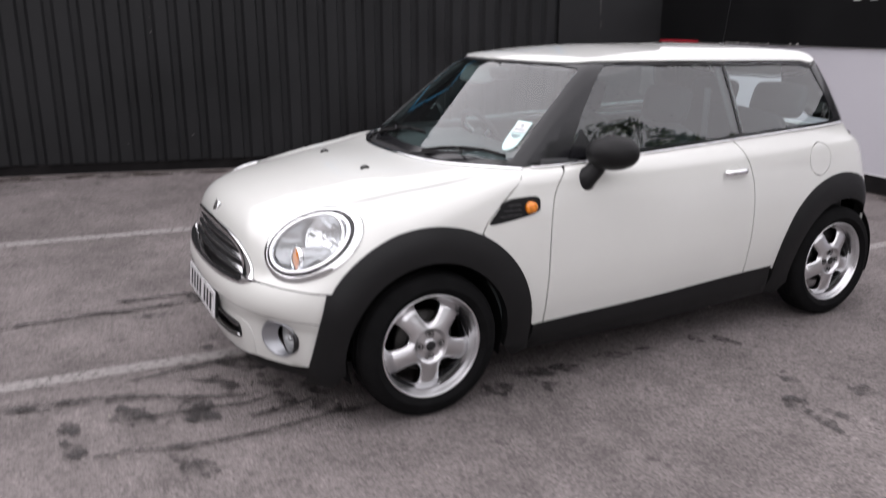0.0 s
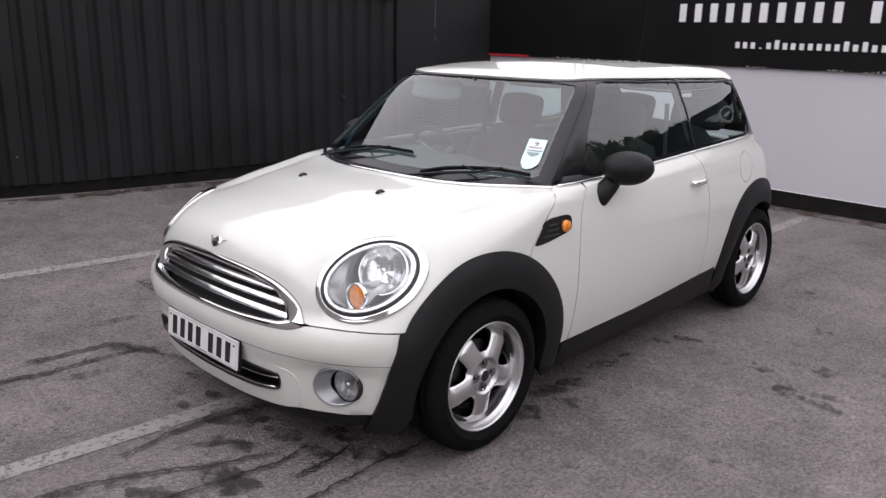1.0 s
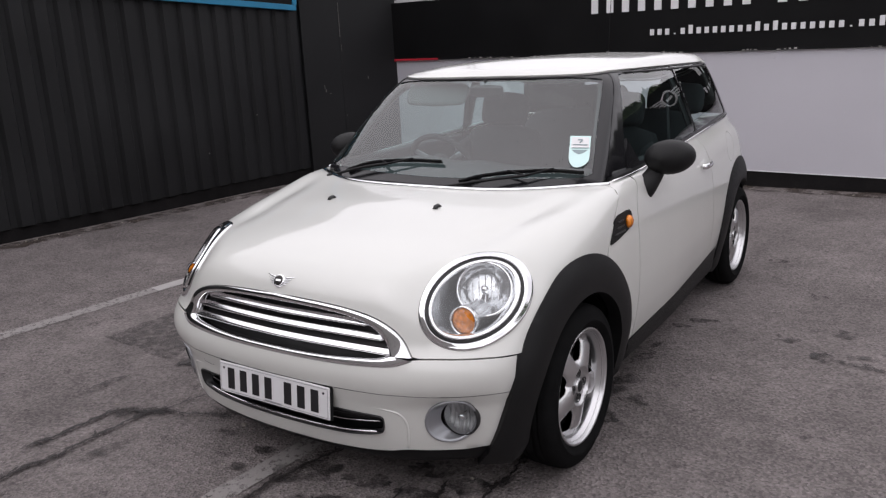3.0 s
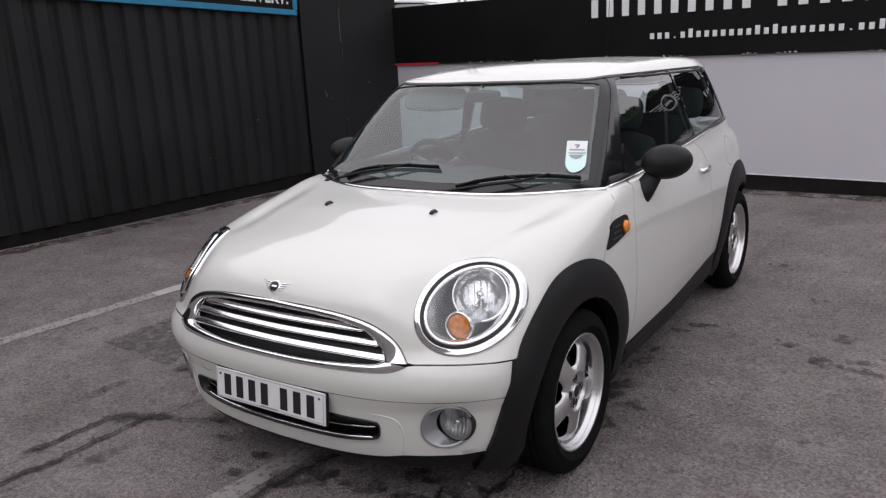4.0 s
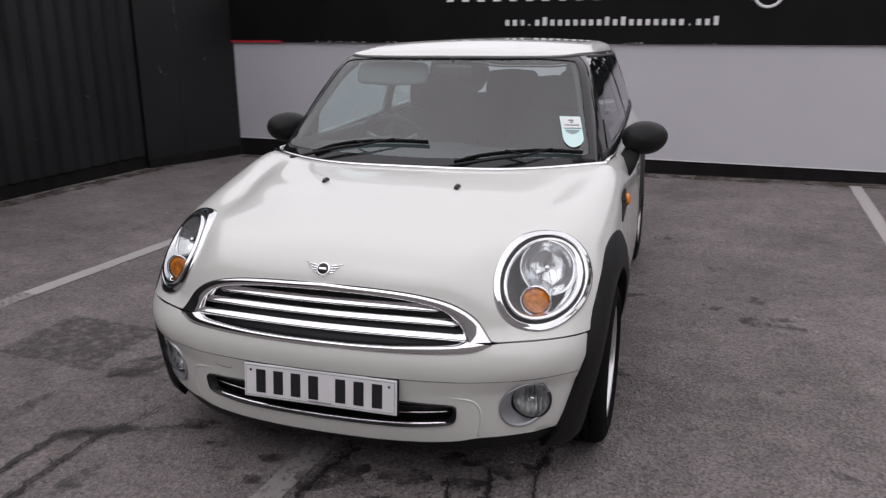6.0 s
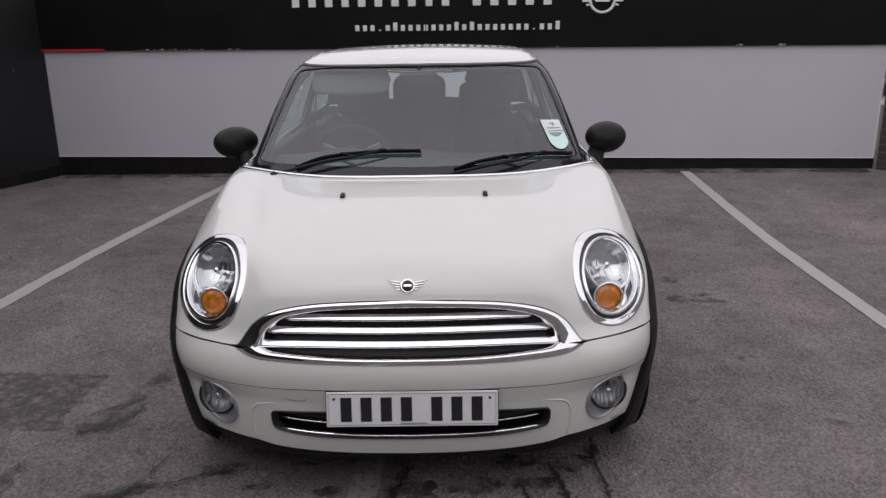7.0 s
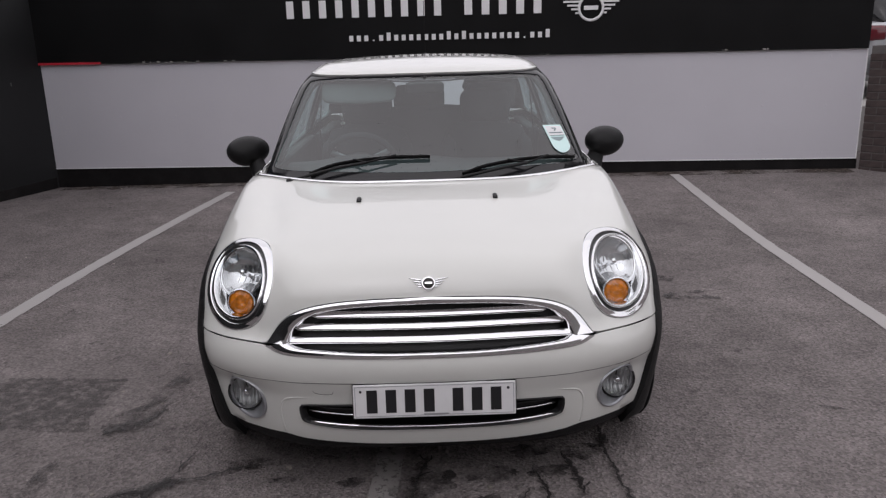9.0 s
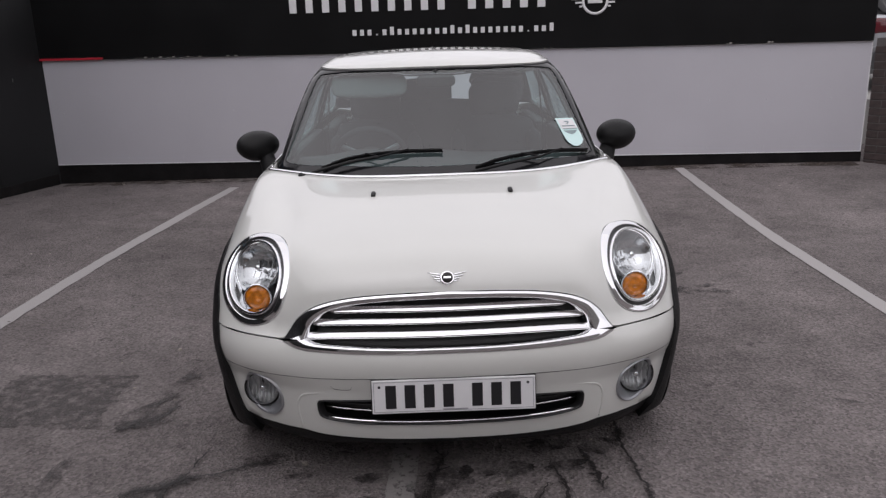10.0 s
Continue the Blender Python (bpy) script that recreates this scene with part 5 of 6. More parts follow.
# a slim dark line where bumper and upper skin meet
seam_pts = [tuple(p) for p in smooth_line([(0.80, -0.43, 0.452), (0.74, -0.48, 0.457), (0.66, -0.55, 0.461), (0.55, -0.62, 0.465), (0.43, -0.67, 0.468), (0.25, -0.70, 0.470), (0.0, -0.71, 0.471)], 5)]
sp = on_form(FRONT_VIEW, body_f, seam_pts, -0.0002)
full = [(-x, y, z) for x, y, z in sp][:-1] + [tuple(q) for q in sp[::-1]]
part("bumper_seam", tube(full, 0.0011, 0.0010, segs=6), BLACK, bumper, "thin shut line across the bumper")

# number plate with bars for its characters
plate_m = frame_at((0.008, -0.722, 0.414), (0, -1, 0.10))
plate = part("number_plate", boxed(-0.26, 0.26, -0.0555, 0.0555, -0.004, 0.003, 0.0025, plate_m), PLATE, car, "white number plate with dark bars", smooth=False)
part("plate_holder", boxed(-0.263, 0.263, -0.0585, 0.0585, -0.016, -0.0045, 0.003, plate_m), CLADDING, plate, "black plate holder", smooth=False)
part("plate_border", rings([[plate_m @ Vector((sx * 0.2545, sy * 0.050, 0.0032)) for sx, sy in ((-1, -1), (1, -1), (1, 1), (-1, 1))], [plate_m @ Vector((sx * 0.2525, sy * 0.048, 0.0032)) for sx, sy in ((-1, -1), (1, -1), (1, 1), (-1, 1))]]), SATIN, plate)
for k, x in enumerate((-0.200, -0.139, -0.078, -0.017, 0.075, 0.136, 0.197)):
    part("character_bar", boxed(x - 0.017, x + 0.017, -0.0385, 0.0385, 0.0031, 0.0042, 0.0005, plate_m), INK, plate, "dark bar on the plate", smooth=False)
part("maker_strip", boxed(-0.035, 0.045, -0.0475, -0.0435, 0.0031, 0.0040, 0.0, plate_m), SATIN, plate, smooth=False)
for x in (-0.236, 0.236):
    part("plate_screw", lathe([(0.0005, 0.0055), (0.004, 0.005), (0.0045, 0.003)], 12, plate_m @ Matrix.Translation((x, 0.034, 0))), INK, plate)

# wipers
for blade, arm in (([(-0.505, 0.36, 0.975), (-0.40, 0.38, 1.008), (-0.27, 0.39, 1.026), (-0.13, 0.392, 1.034), (0.016, 0.388, 1.034)], [(-0.575, 0.355, 0.955), (-0.48, 0.37, 0.978), (-0.36, 0.385, 1.004), (-0.25, 0.39, 1.020)]),
                   ([(0.150, 0.31, 0.968), (0.25, 0.345, 0.992), (0.40, 0.38, 1.008), (0.53, 0.42, 1.012), (0.645, 0.446, 1.006)], [(0.085, 0.29, 0.952), (0.18, 0.32, 0.968), (0.30, 0.355, 0.986), (0.42, 0.39, 1.000)])):
    bp = on_form(CAB_VIEW, cab_f, smooth_line(blade, 6), 0.010)
    ap = on_form(CAB_VIEW, cab_f, smooth_line(arm, 6), 0.024)
    wiper = part("wiper", tube(bp, 0.0055, 0.011, up=(0, -0.6, 0.8), segs=8), CLADDING, car, "black windscreen wiper")
    part("wiper_arm", tube(ap, 0.007, 0.006, up=(0, -0.6, 0.8), segs=8), CLADDING, wiper, "black wiper arm")
    part("wiper_bridge", tube([bp[10] + np.array((0, -0.008, 0.010)), ap[-1], bp[18] + np.array((0, -0.008, 0.010))], 0.004, 0.005, up=(0, -0.6, 0.8), segs=6), CLADDING, wiper)
    part("wiper_pivot", lathe([(0.0005, 0.022), (0.014, 0.020), (0.018, 0.010), (0.018, -0.02)], 20, frame_at(ap[0] + np.array((0, 0.004, -0.012)), (0, -0.5, 0.85))), CLADDING, wiper)

# sticker in the screen
st = [tuple(p) for p in np.array([(0.528, 0.58, 1.132), (0.612, 0.598, 1.130), (0.638, 0.52, 1.062)])] + [tuple(p) for p in smooth_line([(0.643, 0.50, 1.045), (0.635, 0.475, 1.030), (0.612, 0.462, 1.022), (0.588, 0.465, 1.026), (0.566, 0.48, 1.042)], 4)] + [(0.560, 0.49, 1.055)]
sticker = part("screen_sticker", panel("screen_sticker", CAB_VIEW, cab_f, np.array(st), level=0.0015, thick=0.001, cell=0.03), STICKER, car, "pale green paper sticker with grey print inside the screen")
upper = [(0.535, 0.578, 1.127), (0.606, 0.592, 1.125), (0.622, 0.552, 1.088), (0.549, 0.535, 1.088)]
part("sticker_top", panel("sticker_top", CAB_VIEW, cab_f, np.array(upper), level=0.0028, thick=0.0008, cell=0.03), PLATE, sticker, "white upper half of the sticker")
for pts, w in (([(0.566, 0.57, 1.118), (0.584, 0.573, 1.117), (0.578, 0.56, 1.108)], 0.0035), ([(0.552, 0.55, 1.101), (0.612, 0.56, 1.100)], 0.0028), ([(0.552, 0.54, 1.090), (0.618, 0.555, 1.089)], 0.0016)):
    part("print_bar", tube(on_form(CAB_VIEW, cab_f, smooth_line(pts, 5), 0.0042), w, 0.0006, up=(0, -0.6, 0.8), segs=6), STICKER_INK, sticker)
chevron = [(0.553, 0.533, 1.083), (0.618, 0.545, 1.082), (0.606, 0.530, 1.072), (0.590, 0.520, 1.067), (0.570, 0.525, 1.073)]
part("print_chevron", panel("print_chevron", CAB_VIEW, cab_f, np.array(chevron), level=0.0028, thick=0.0008, cell=0.02), STICKER_INK, sticker, "dark curved mark")

# aerial
part("aerial", tube([(0, 2.29, 1.385), (0, 2.30, 1.44), (0.0, 2.345, 1.76)], 0.0032, 0.0032, segs=8, taper=lambda t: 1.4 - 0.9 * t), RUBBER, car, "thin black roof aerial")
part("aerial_base", lathe([(0.026, 0), (0.024, 0.012), (0.012, 0.026), (0.006, 0.034), (0.0005, 0.035)], 20, Matrix.Translation((0, 2.29, 1.398))), BLACK, car, "black aerial foot")

# ---- inside the car ----
part("floor_pan", boxed(-0.68, 0.68, -0.45, 2.75, 0.19, 0.24, 0.02), BLACK, car, "dark floor pan", smooth=False)
part("engine_block", boxed(-0.42, 0.42, -0.50, 0.30, 0.24, 0.74, 0.06), BLACK, car, "dark engine bay")
part("headlining", panel("headlining", TOP_VIEW, cab_f, mirrored([(0, 0.90, 1.3), (0.42, 0.95, 1.3), (0.50, 1.1, 1.3), (0.53, 1.6, 1.3), (0.48, 2.2, 1.3), (0.38, 2.38, 1.3), (0, 2.42, 1.3)]), level=-0.03, cell=0.08), LINER, car, "grey headlining")
dash = []
for x in np.linspace(-0.66, 0.66, 23):
    hump = 0.035 * math.exp(-((x + 0.33) / 0.16) ** 2) + 0.02 * math.exp(-(x / 0.12) ** 2)
    lead = 0.10 * (x / 0.66) ** 2
    dash.append([(x, 0.40 + lead, 0.90), (x, 0.44 + lead, 0.945), (x, 0.60 + lead, 0.965 + hump * 0.5), (x, 0.74 + 0.4 * lead, 0.965 + hump), (x, 0.80 + 0.4 * lead, 0.93 + hump), (x, 0.82 + 0.4 * lead, 0.80), (x, 0.74, 0.60), (x, 0.55, 0.55)])
part("dashboard", rings(dash, closed=False), INTERIOR, car, "dark grey dashboard")
wheel_m = Matrix.Translation((-0.33, 0.905, 0.925)) @ Matrix.Rotation(radians(-62), 4, "X")
ring_pts = [wheel_m @ Vector((0.178 * math.cos(a), 0.178 * math.sin(a), 0)) for a in np.linspace(0, 2 * math.pi, 40, endpoint=False)]
steer = part("steering_wheel", tube(ring_pts, 0.015, 0.015, up=tuple(wheel_m.to_3x3() @ Vector((0, 0, 1))), segs=10, closed=True), FABRIC, car, "dark steering wheel")
part("steering_hub", lathe([(0.0005, 0.02), (0.05, 0.018), (0.07, 0.008), (0.072, -0.02), (0.04, -0.10)], 24, wheel_m), INTERIOR, steer)
for a in (0, 90 + 30, 180 + 60):
    d = radians(a - 30)
    part("steering_spoke", tube([wheel_m @ Vector((0.05 * math.cos(d), 0.05 * math.sin(d), 0)), wheel_m @ Vector((0.172 * math.cos(d), 0.172 * math.sin(d), 0))], 0.016, 0.008, up=tuple(wheel_m.to_3x3() @ Vector((0, 0, 1))), segs=8), SATIN, steer)


def cushion(w, h, d, m, seg=(10, 12), puff=0.35):
    """A soft block: rounded in every section."""
    loops = []
    for i in range(seg[1] + 1):
        t = -1 + 2 * i / seg[1]
        k = (1 - abs(t) ** 4) ** 0.25 if abs(t) < 1 else 0.0
        k = max(k, 0.05)
        loops.append([m @ Vector((w / 2 * k * math.copysign(abs(math.cos(a)) ** 0.55, math.cos(a)), d / 2 * k * math.copysign(abs(math.sin(a)) ** 0.7, math.sin(a)), h / 2 * t)) for a in np.linspace(0, 2 * math.pi, 24, endpoint=False)])
    return rings(loops, cap=True)


for x in (-0.34, 0.34):
    lean = Matrix.Translation((x, 1.26, 0.0)) @ Matrix.Rotation(radians(-16), 4, "X")
    seat = part("front_seat", cushion(0.50, 0.72, 0.14, lean @ Matrix.Translation((0, 0.02, 0.77))), FABRIC, car, "dark fabric front seat")
    part("seat_base", cushion(0.50, 0.50, 0.16, Matrix.Translation((x, 1.06, 0.48)) @ Matrix.Rotation(radians(97), 4, "X")), FABRIC, seat)
    part("headrest", cushion(0.29, 0.20, 0.11, lean @ Matrix.Translation((0, 0.0, 1.19))), FABRIC, seat)
    for dx in (-0.06, 0.06):
        part("headrest_post", tube([lean @ Vector((x * 0 + dx, 0.005, 1.05)), lean @ Vector((dx, 0.0, 1.16))], 0.006, segs=8), CHROME, seat)
    for dx in (-0.215, 0.215):
        part("side_bolster", cushion(0.09, 0.56, 0.19, lean @ Matrix.Translation((dx, -0.03, 0.74))), FABRIC, seat)
rear_seat = part("rear_seat", cushion(1.12, 0.52, 0.16, Matrix.Translation((0, 2.20, 0.86)) @ Matrix.Rotation(radians(-20), 4, "X")), FABRIC, car, "dark rear bench")
part("bench_cushion", cushion(1.12, 0.46, 0.16, Matrix.Translation((0, 1.98, 0.52)) @ Matrix.Rotation(radians(97), 4, "X")), FABRIC, rear_seat)
for x in (-0.05, 0.42):
    part("headrest", cushion(0.34, 0.20, 0.09, Matrix.Translation((x, 2.31, 1.14)) @ Matrix.Rotation(radians(-18), 4, "X")), FABRIC, rear_seat)
mirror_in = part("rear_view_mirror", cushion(0.185, 0.060, 0.035, Matrix.Translation((0.0, 0.80, 1.302)) @ Matrix.Rotation(radians(10), 4, "X")), BLACK, car, "dark rear-view mirror")
part("mirror_stem", tube([(0, 0.80, 1.31), (0, 0.79, 1.335), (0, 0.80, 1.352)], 0.010, segs=8), BLACK, mirror_in)
for x, down in ((-0.32, 1), (0.32, 0)):
    vm = Matrix.Translation((x, 0.915 if not down else 0.865, 1.345 if not down else 1.285)) @ Matrix.Rotation(radians(-82 if not down else -30), 4, "X")
    part("sun_visor", cushion(0.36, 0.13, 0.025, vm), LINER, car, "grey sun visor folded %s" % ("down" if down else "up"))
for s in (1, -1):
    part("door_card", boxed(min(s * 0.66, s * 0.73), max(s * 0.66, s * 0.73), 0.56, 1.72, 0.32, 0.992, 0.02), INTERIOR, car, "dark inner door panel", smooth=False)
    part("side_trim", boxed(min(s * 0.60, s * 0.68), max(s * 0.60, s * 0.68), 1.74, 2.60, 0.32, 0.99, 0.02), INTERIOR, car, "dark rear side trim", smooth=False)
    part("seat_belt", tube([(s * 0.60, 1.60, 1.24), (s * 0.62, 1.58, 1.0), (s * 0.63, 1.56, 0.6)], 0.003, 0.024, up=(0, 1, 0), segs=6), FABRIC, car)
part("parcel_shelf", boxed(-0.56, 0.56, 2.34, 2.66, 0.955, 0.975, 0.005), INTERIOR, car, "dark parcel shelf", smooth=False)
part("bulkhead", boxed(-0.62, 0.62, 0.34, 0.38, 0.25, 0.92, 0.01), BLACK, car, "dark bulkhead", smooth=False)

# writing on the fascia stands as plain bars, the emblem as plain shapes
BOARD_Y = -0.036


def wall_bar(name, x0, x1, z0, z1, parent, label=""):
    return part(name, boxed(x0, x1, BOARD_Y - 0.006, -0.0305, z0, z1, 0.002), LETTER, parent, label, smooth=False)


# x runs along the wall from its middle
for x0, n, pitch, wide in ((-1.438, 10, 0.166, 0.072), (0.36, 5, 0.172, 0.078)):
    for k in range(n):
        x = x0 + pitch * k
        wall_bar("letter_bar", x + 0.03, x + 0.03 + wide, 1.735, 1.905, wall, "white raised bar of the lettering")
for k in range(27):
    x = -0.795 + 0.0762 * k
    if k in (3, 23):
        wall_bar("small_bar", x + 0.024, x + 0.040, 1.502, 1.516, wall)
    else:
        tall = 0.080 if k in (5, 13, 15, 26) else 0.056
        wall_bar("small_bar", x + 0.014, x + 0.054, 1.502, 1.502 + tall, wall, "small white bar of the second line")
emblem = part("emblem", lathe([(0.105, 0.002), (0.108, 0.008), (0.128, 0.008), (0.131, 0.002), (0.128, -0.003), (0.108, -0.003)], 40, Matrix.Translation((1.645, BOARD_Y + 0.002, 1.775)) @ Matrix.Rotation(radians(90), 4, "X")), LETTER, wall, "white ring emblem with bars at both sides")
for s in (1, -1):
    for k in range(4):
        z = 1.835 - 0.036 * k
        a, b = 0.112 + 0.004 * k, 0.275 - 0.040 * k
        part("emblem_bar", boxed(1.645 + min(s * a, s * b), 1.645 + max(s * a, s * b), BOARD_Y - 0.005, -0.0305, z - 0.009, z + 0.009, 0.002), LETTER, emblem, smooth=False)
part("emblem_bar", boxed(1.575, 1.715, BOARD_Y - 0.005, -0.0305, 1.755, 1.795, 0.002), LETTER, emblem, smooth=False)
# torn remains of paper along the board's lower edge
rng = random.Random(4)
for x0, x1 in ((-3.05, -2.80), (-2.72, -2.38), (-2.1, -2.0), (0.10, 0.24), (0.40, 0.58), (1.15, 1.22), (2.95, 3.02), (3.35, 3.45), (-0.65, -0.45)):
    x = x0
    while x < x1:
        w = rng.uniform(0.01, 0.035)
        part("paper_scrap", boxed(x, x + w, BOARD_Y + 0.001, -0.0305, 1.332, 1.332 + rng.uniform(0.004, 0.018), 0.001), CONCRETE, wall, smooth=False)
        x += w + rng.uniform(0.01, 0.06)
# fixing heads on the white panels
for x in np.arange(-3.9, 4.3, 0.61):
    for z in (0.30, 0.78, 1.26):
        part("fixing", lathe([(0.0005, 0.004), (0.006, 0.003), (0.008, 0.0)], 10, Matrix.Translation((x + 0.02 * math.sin(x * 7), -0.001, z)) @ Matrix.Rotation(radians(90), 4, "X")), WHITE_PANEL, wall)

# framed sign on the fence
sign = thing("sign_board", "dark sign board in a bright blue frame with white writing", "sign", at=FENCE_TURN @ Matrix.Translation((0.012, 4.195, 1.986)) @ Matrix.Rotation(radians(-2.7), 4, "X"))
part("panel", boxed(0.0, 0.02, -3.1, 0.0, 0.0, 0.78, 0.003), BOARD, sign, "dark printed panel", smooth=False)
for name, b in (("frame_bar", (0.0, 0.035, -3.1, 0.0, -0.03, 0.028)), ("frame_bar", (0.0, 0.035, -0.048, 0.012, 0.029, 0.77)), ("frame_bar", (0.0, 0.035, -3.15, -3.09, -0.03, 0.79)), ("frame_bar", (0.0, 0.035, -3.09, 0.012, 0.771, 0.83))):
    part(name, boxed(*b, 0.004), BLUE, sign, "bright blue frame bar", smooth=False)
for word, end in (("IMMEDIATE", -1.02), ("DELIVERY.", -0.105)):
    text = bpy.data.curves.new("lettering", "FONT")
    text.body, text.size, text.align_x, text.extrude = word, 0.185, "RIGHT", 0.001
    text.offset = 0.004
    text_ob = new("lettering", text)
    bpy.context.view_layer.update()
    text_me = bpy.data.meshes.new_from_object(text_ob.evaluated_get(bpy.context.evaluated_depsgraph_get()))
    bpy.data.objects.remove(text_ob)
    words = part("writing", text_me, None, sign, "white capital letters")
    text_me.materials.clear()
    text_me.materials.append(LETTER)
    words.matrix_basis = Matrix.Translation((0.0225, end, 0.085)) @ Matrix(((0, 0, 1, 0), (1, 0, 0, 0), (0, 1, 0, 0), (0, 0, 0, 1)))

# marks on the fence sheets
for k in range(9):
    yy, zz = rng.uniform(-2, 5.1), rng.uniform(0.4, 1.6)
    part("paint_fleck", boxed(0.0005, 0.002, yy, yy + rng.uniform(0.005, 0.010), zz, zz + rng.uniform(0.005, 0.012)), LINE, fence, smooth=False)

# brick pier and low wall at the end of the panels
bricks = thing("wall_brick", "low wall of dark red-brown bricks with pale joints", "wall", kind="structure", at=WALL_TURN @ Matrix.Translation((4.41, -0.03, 0)) @ Matrix.Rotation(radians(-40), 4, "Z"))
part("mortar_core", boxed(0.004, 1.56, 0.006, 0.21, -0.2, 1.33), MORTAR, bricks, "recessed pale mortar", smooth=False)
brick_me = bpy.data.meshes.new("brick")
bb = boxed(0, 0.215, 0, 0.1, 0, 0.065, 0.004)
bb.to_mesh(brick_me)
bb.free()
half_me = bpy.data.meshes.new("half_brick")
bb = boxed(0, 0.1025, 0, 0.1, 0, 0.065, 0.004)
bb.to_mesh(half_me)
bb.free()
for me in (brick_me, half_me):
    me.materials.append(BRICK)

# raised yard behind the wall, with the tops of parked cars
tagged(part("upper_yard", rings([[(x, 5.9, -0.5), (x, 5.9, z), (x, 40, z), (x, 40, -0.5)] for x, z in ((-14, 0.88), (1.5, 0.88), (5.2, 0.62), (16, 0.62))], cap=True), CONCRETE, smooth=False), "raised concrete yard behind the wall", "ground", kind="structure")


def parked_car(paint, label, x, y, turn, base=0.88):
    """A family car: lofted lower body, glasshouse, wheels and lamps."""
    m = Matrix.Translation((x, y, base)) @ Matrix.Rotation(radians(turn), 4, "Z")
    ob = thing("parked_car", label, "car", at=m, group="cars parked on the upper yard")

    def section(yy, w, z0, z1, r=0.12, n=20):
        out = []
        for i in range(n):
            a = 2 * math.pi * i / n
            out.append((w * math.copysign(abs(math.cos(a)) ** 0.45, math.cos(a)), yy, (z0 + z1) / 2 + (z1 - z0) / 2 * math.copysign(abs(math.sin(a)) ** 0.5, math.sin(a))))
        return out
    low = [section(*r) for r in ((-2.05, 0.62, 0.32, 0.62), (-1.98, 0.74, 0.24, 0.72), (-1.5, 0.82, 0.2, 0.80), (-0.8, 0.85, 0.2, 0.92), (0.6, 0.86, 0.2, 0.96), (1.6, 0.84, 0.2, 0.98), (2.0, 0.78, 0.25, 0.96), (2.06, 0.70, 0.32, 0.90))]
    part("body", rings(low, cap=True), paint, ob, "painted car body")
    top = [section(*r) for r in ((-0.95, 0.66, 0.88, 0.92), (-0.35, 0.64, 0.88, 1.36), (0.1, 0.63, 0.88, 1.45), (1.0, 0.62, 0.88, 1.46), (1.55, 0.60, 0.88, 1.38), (1.98, 0.58, 0.90, 0.98))]
    part("glasshouse", rings(top, cap=True), PILLAR, ob, "dark glass")
    roof = [section(*r) for r in ((-0.30, 0.60, 1.38, 1.40), (0.1, 0.61, 1.43, 1.47), (1.0, 0.60, 1.44, 1.48), (1.50, 0.57, 1.38, 1.41))]
    part("roof", rings(roof, cap=True), paint, ob, "painted roof")
    for sx in (1, -1):
        for yy in (-1.25, 1.25):
            part("wheel", lathe([(0.05, 0.09), (0.2, 0.09), (0.3, 0.08), (0.31, 0.0), (0.3, -0.08), (0.05, -0.09)], 24, Matrix.Translation((sx * 0.76, yy, 0.31)) @ Matrix.Rotation(radians(90), 4, "Y")), RUBBER, ob, "black tyre")
        part("tail_lamp", boxed(min(sx * 0.56, sx * 0.80), max(sx * 0.56, sx * 0.80), 1.90, 2.075, 0.72, 0.90, 0.03), RED_LENS, ob, "red tail lamp")
    part("rear_bumper", boxed(-0.76, 0.76, 1.98, 2.12, 0.30, 0.56, 0.05), DARK_PAINT, ob, "dark rear bumper")
    part("plate_bar", boxed(-0.26, 0.26, 2.085, 2.10, 0.66, 0.77, 0.004), PLATE, ob, "plain pale plate")
    return ob


parked_car(SILVER_PAINT, "silver hatchback parked behind the brick wall", 6.15, 8.85, 180, 0.62)
parked_car(DARK_PAINT, "dark estate car parked above the back wall", -1.15, 8.5, 90)
parked_car(SILVER_PAINT, "silver saloon parked above the back wall", -6.2, 8.6, 82)


def far_pole(x, y, h):
    pole = part("lamp_post", lathe([(0.035, 0.88), (0.028, 1.4), (0.022, h), (0.0005, h + 0.01)], 16, Matrix.Translation((x, y, 0))), POLE)
    tagged(pole, "slim grey metal post standing on the upper yard", "post", group="posts on the upper yard")


far_pole(-6.0, 10.1, 7.0)
far_pole(-6.55, 11.2, 7.0)

# the yard's far side: an unseen wall, added to keep low sky light off the nose
tagged(part("sky_block_south", boxed(-9, 14, -9.5, -9.2, -0.2, 5.4), CONCRETE, smooth=False), "unseen grey wall added to block the low sky", "wall", kind="structure")


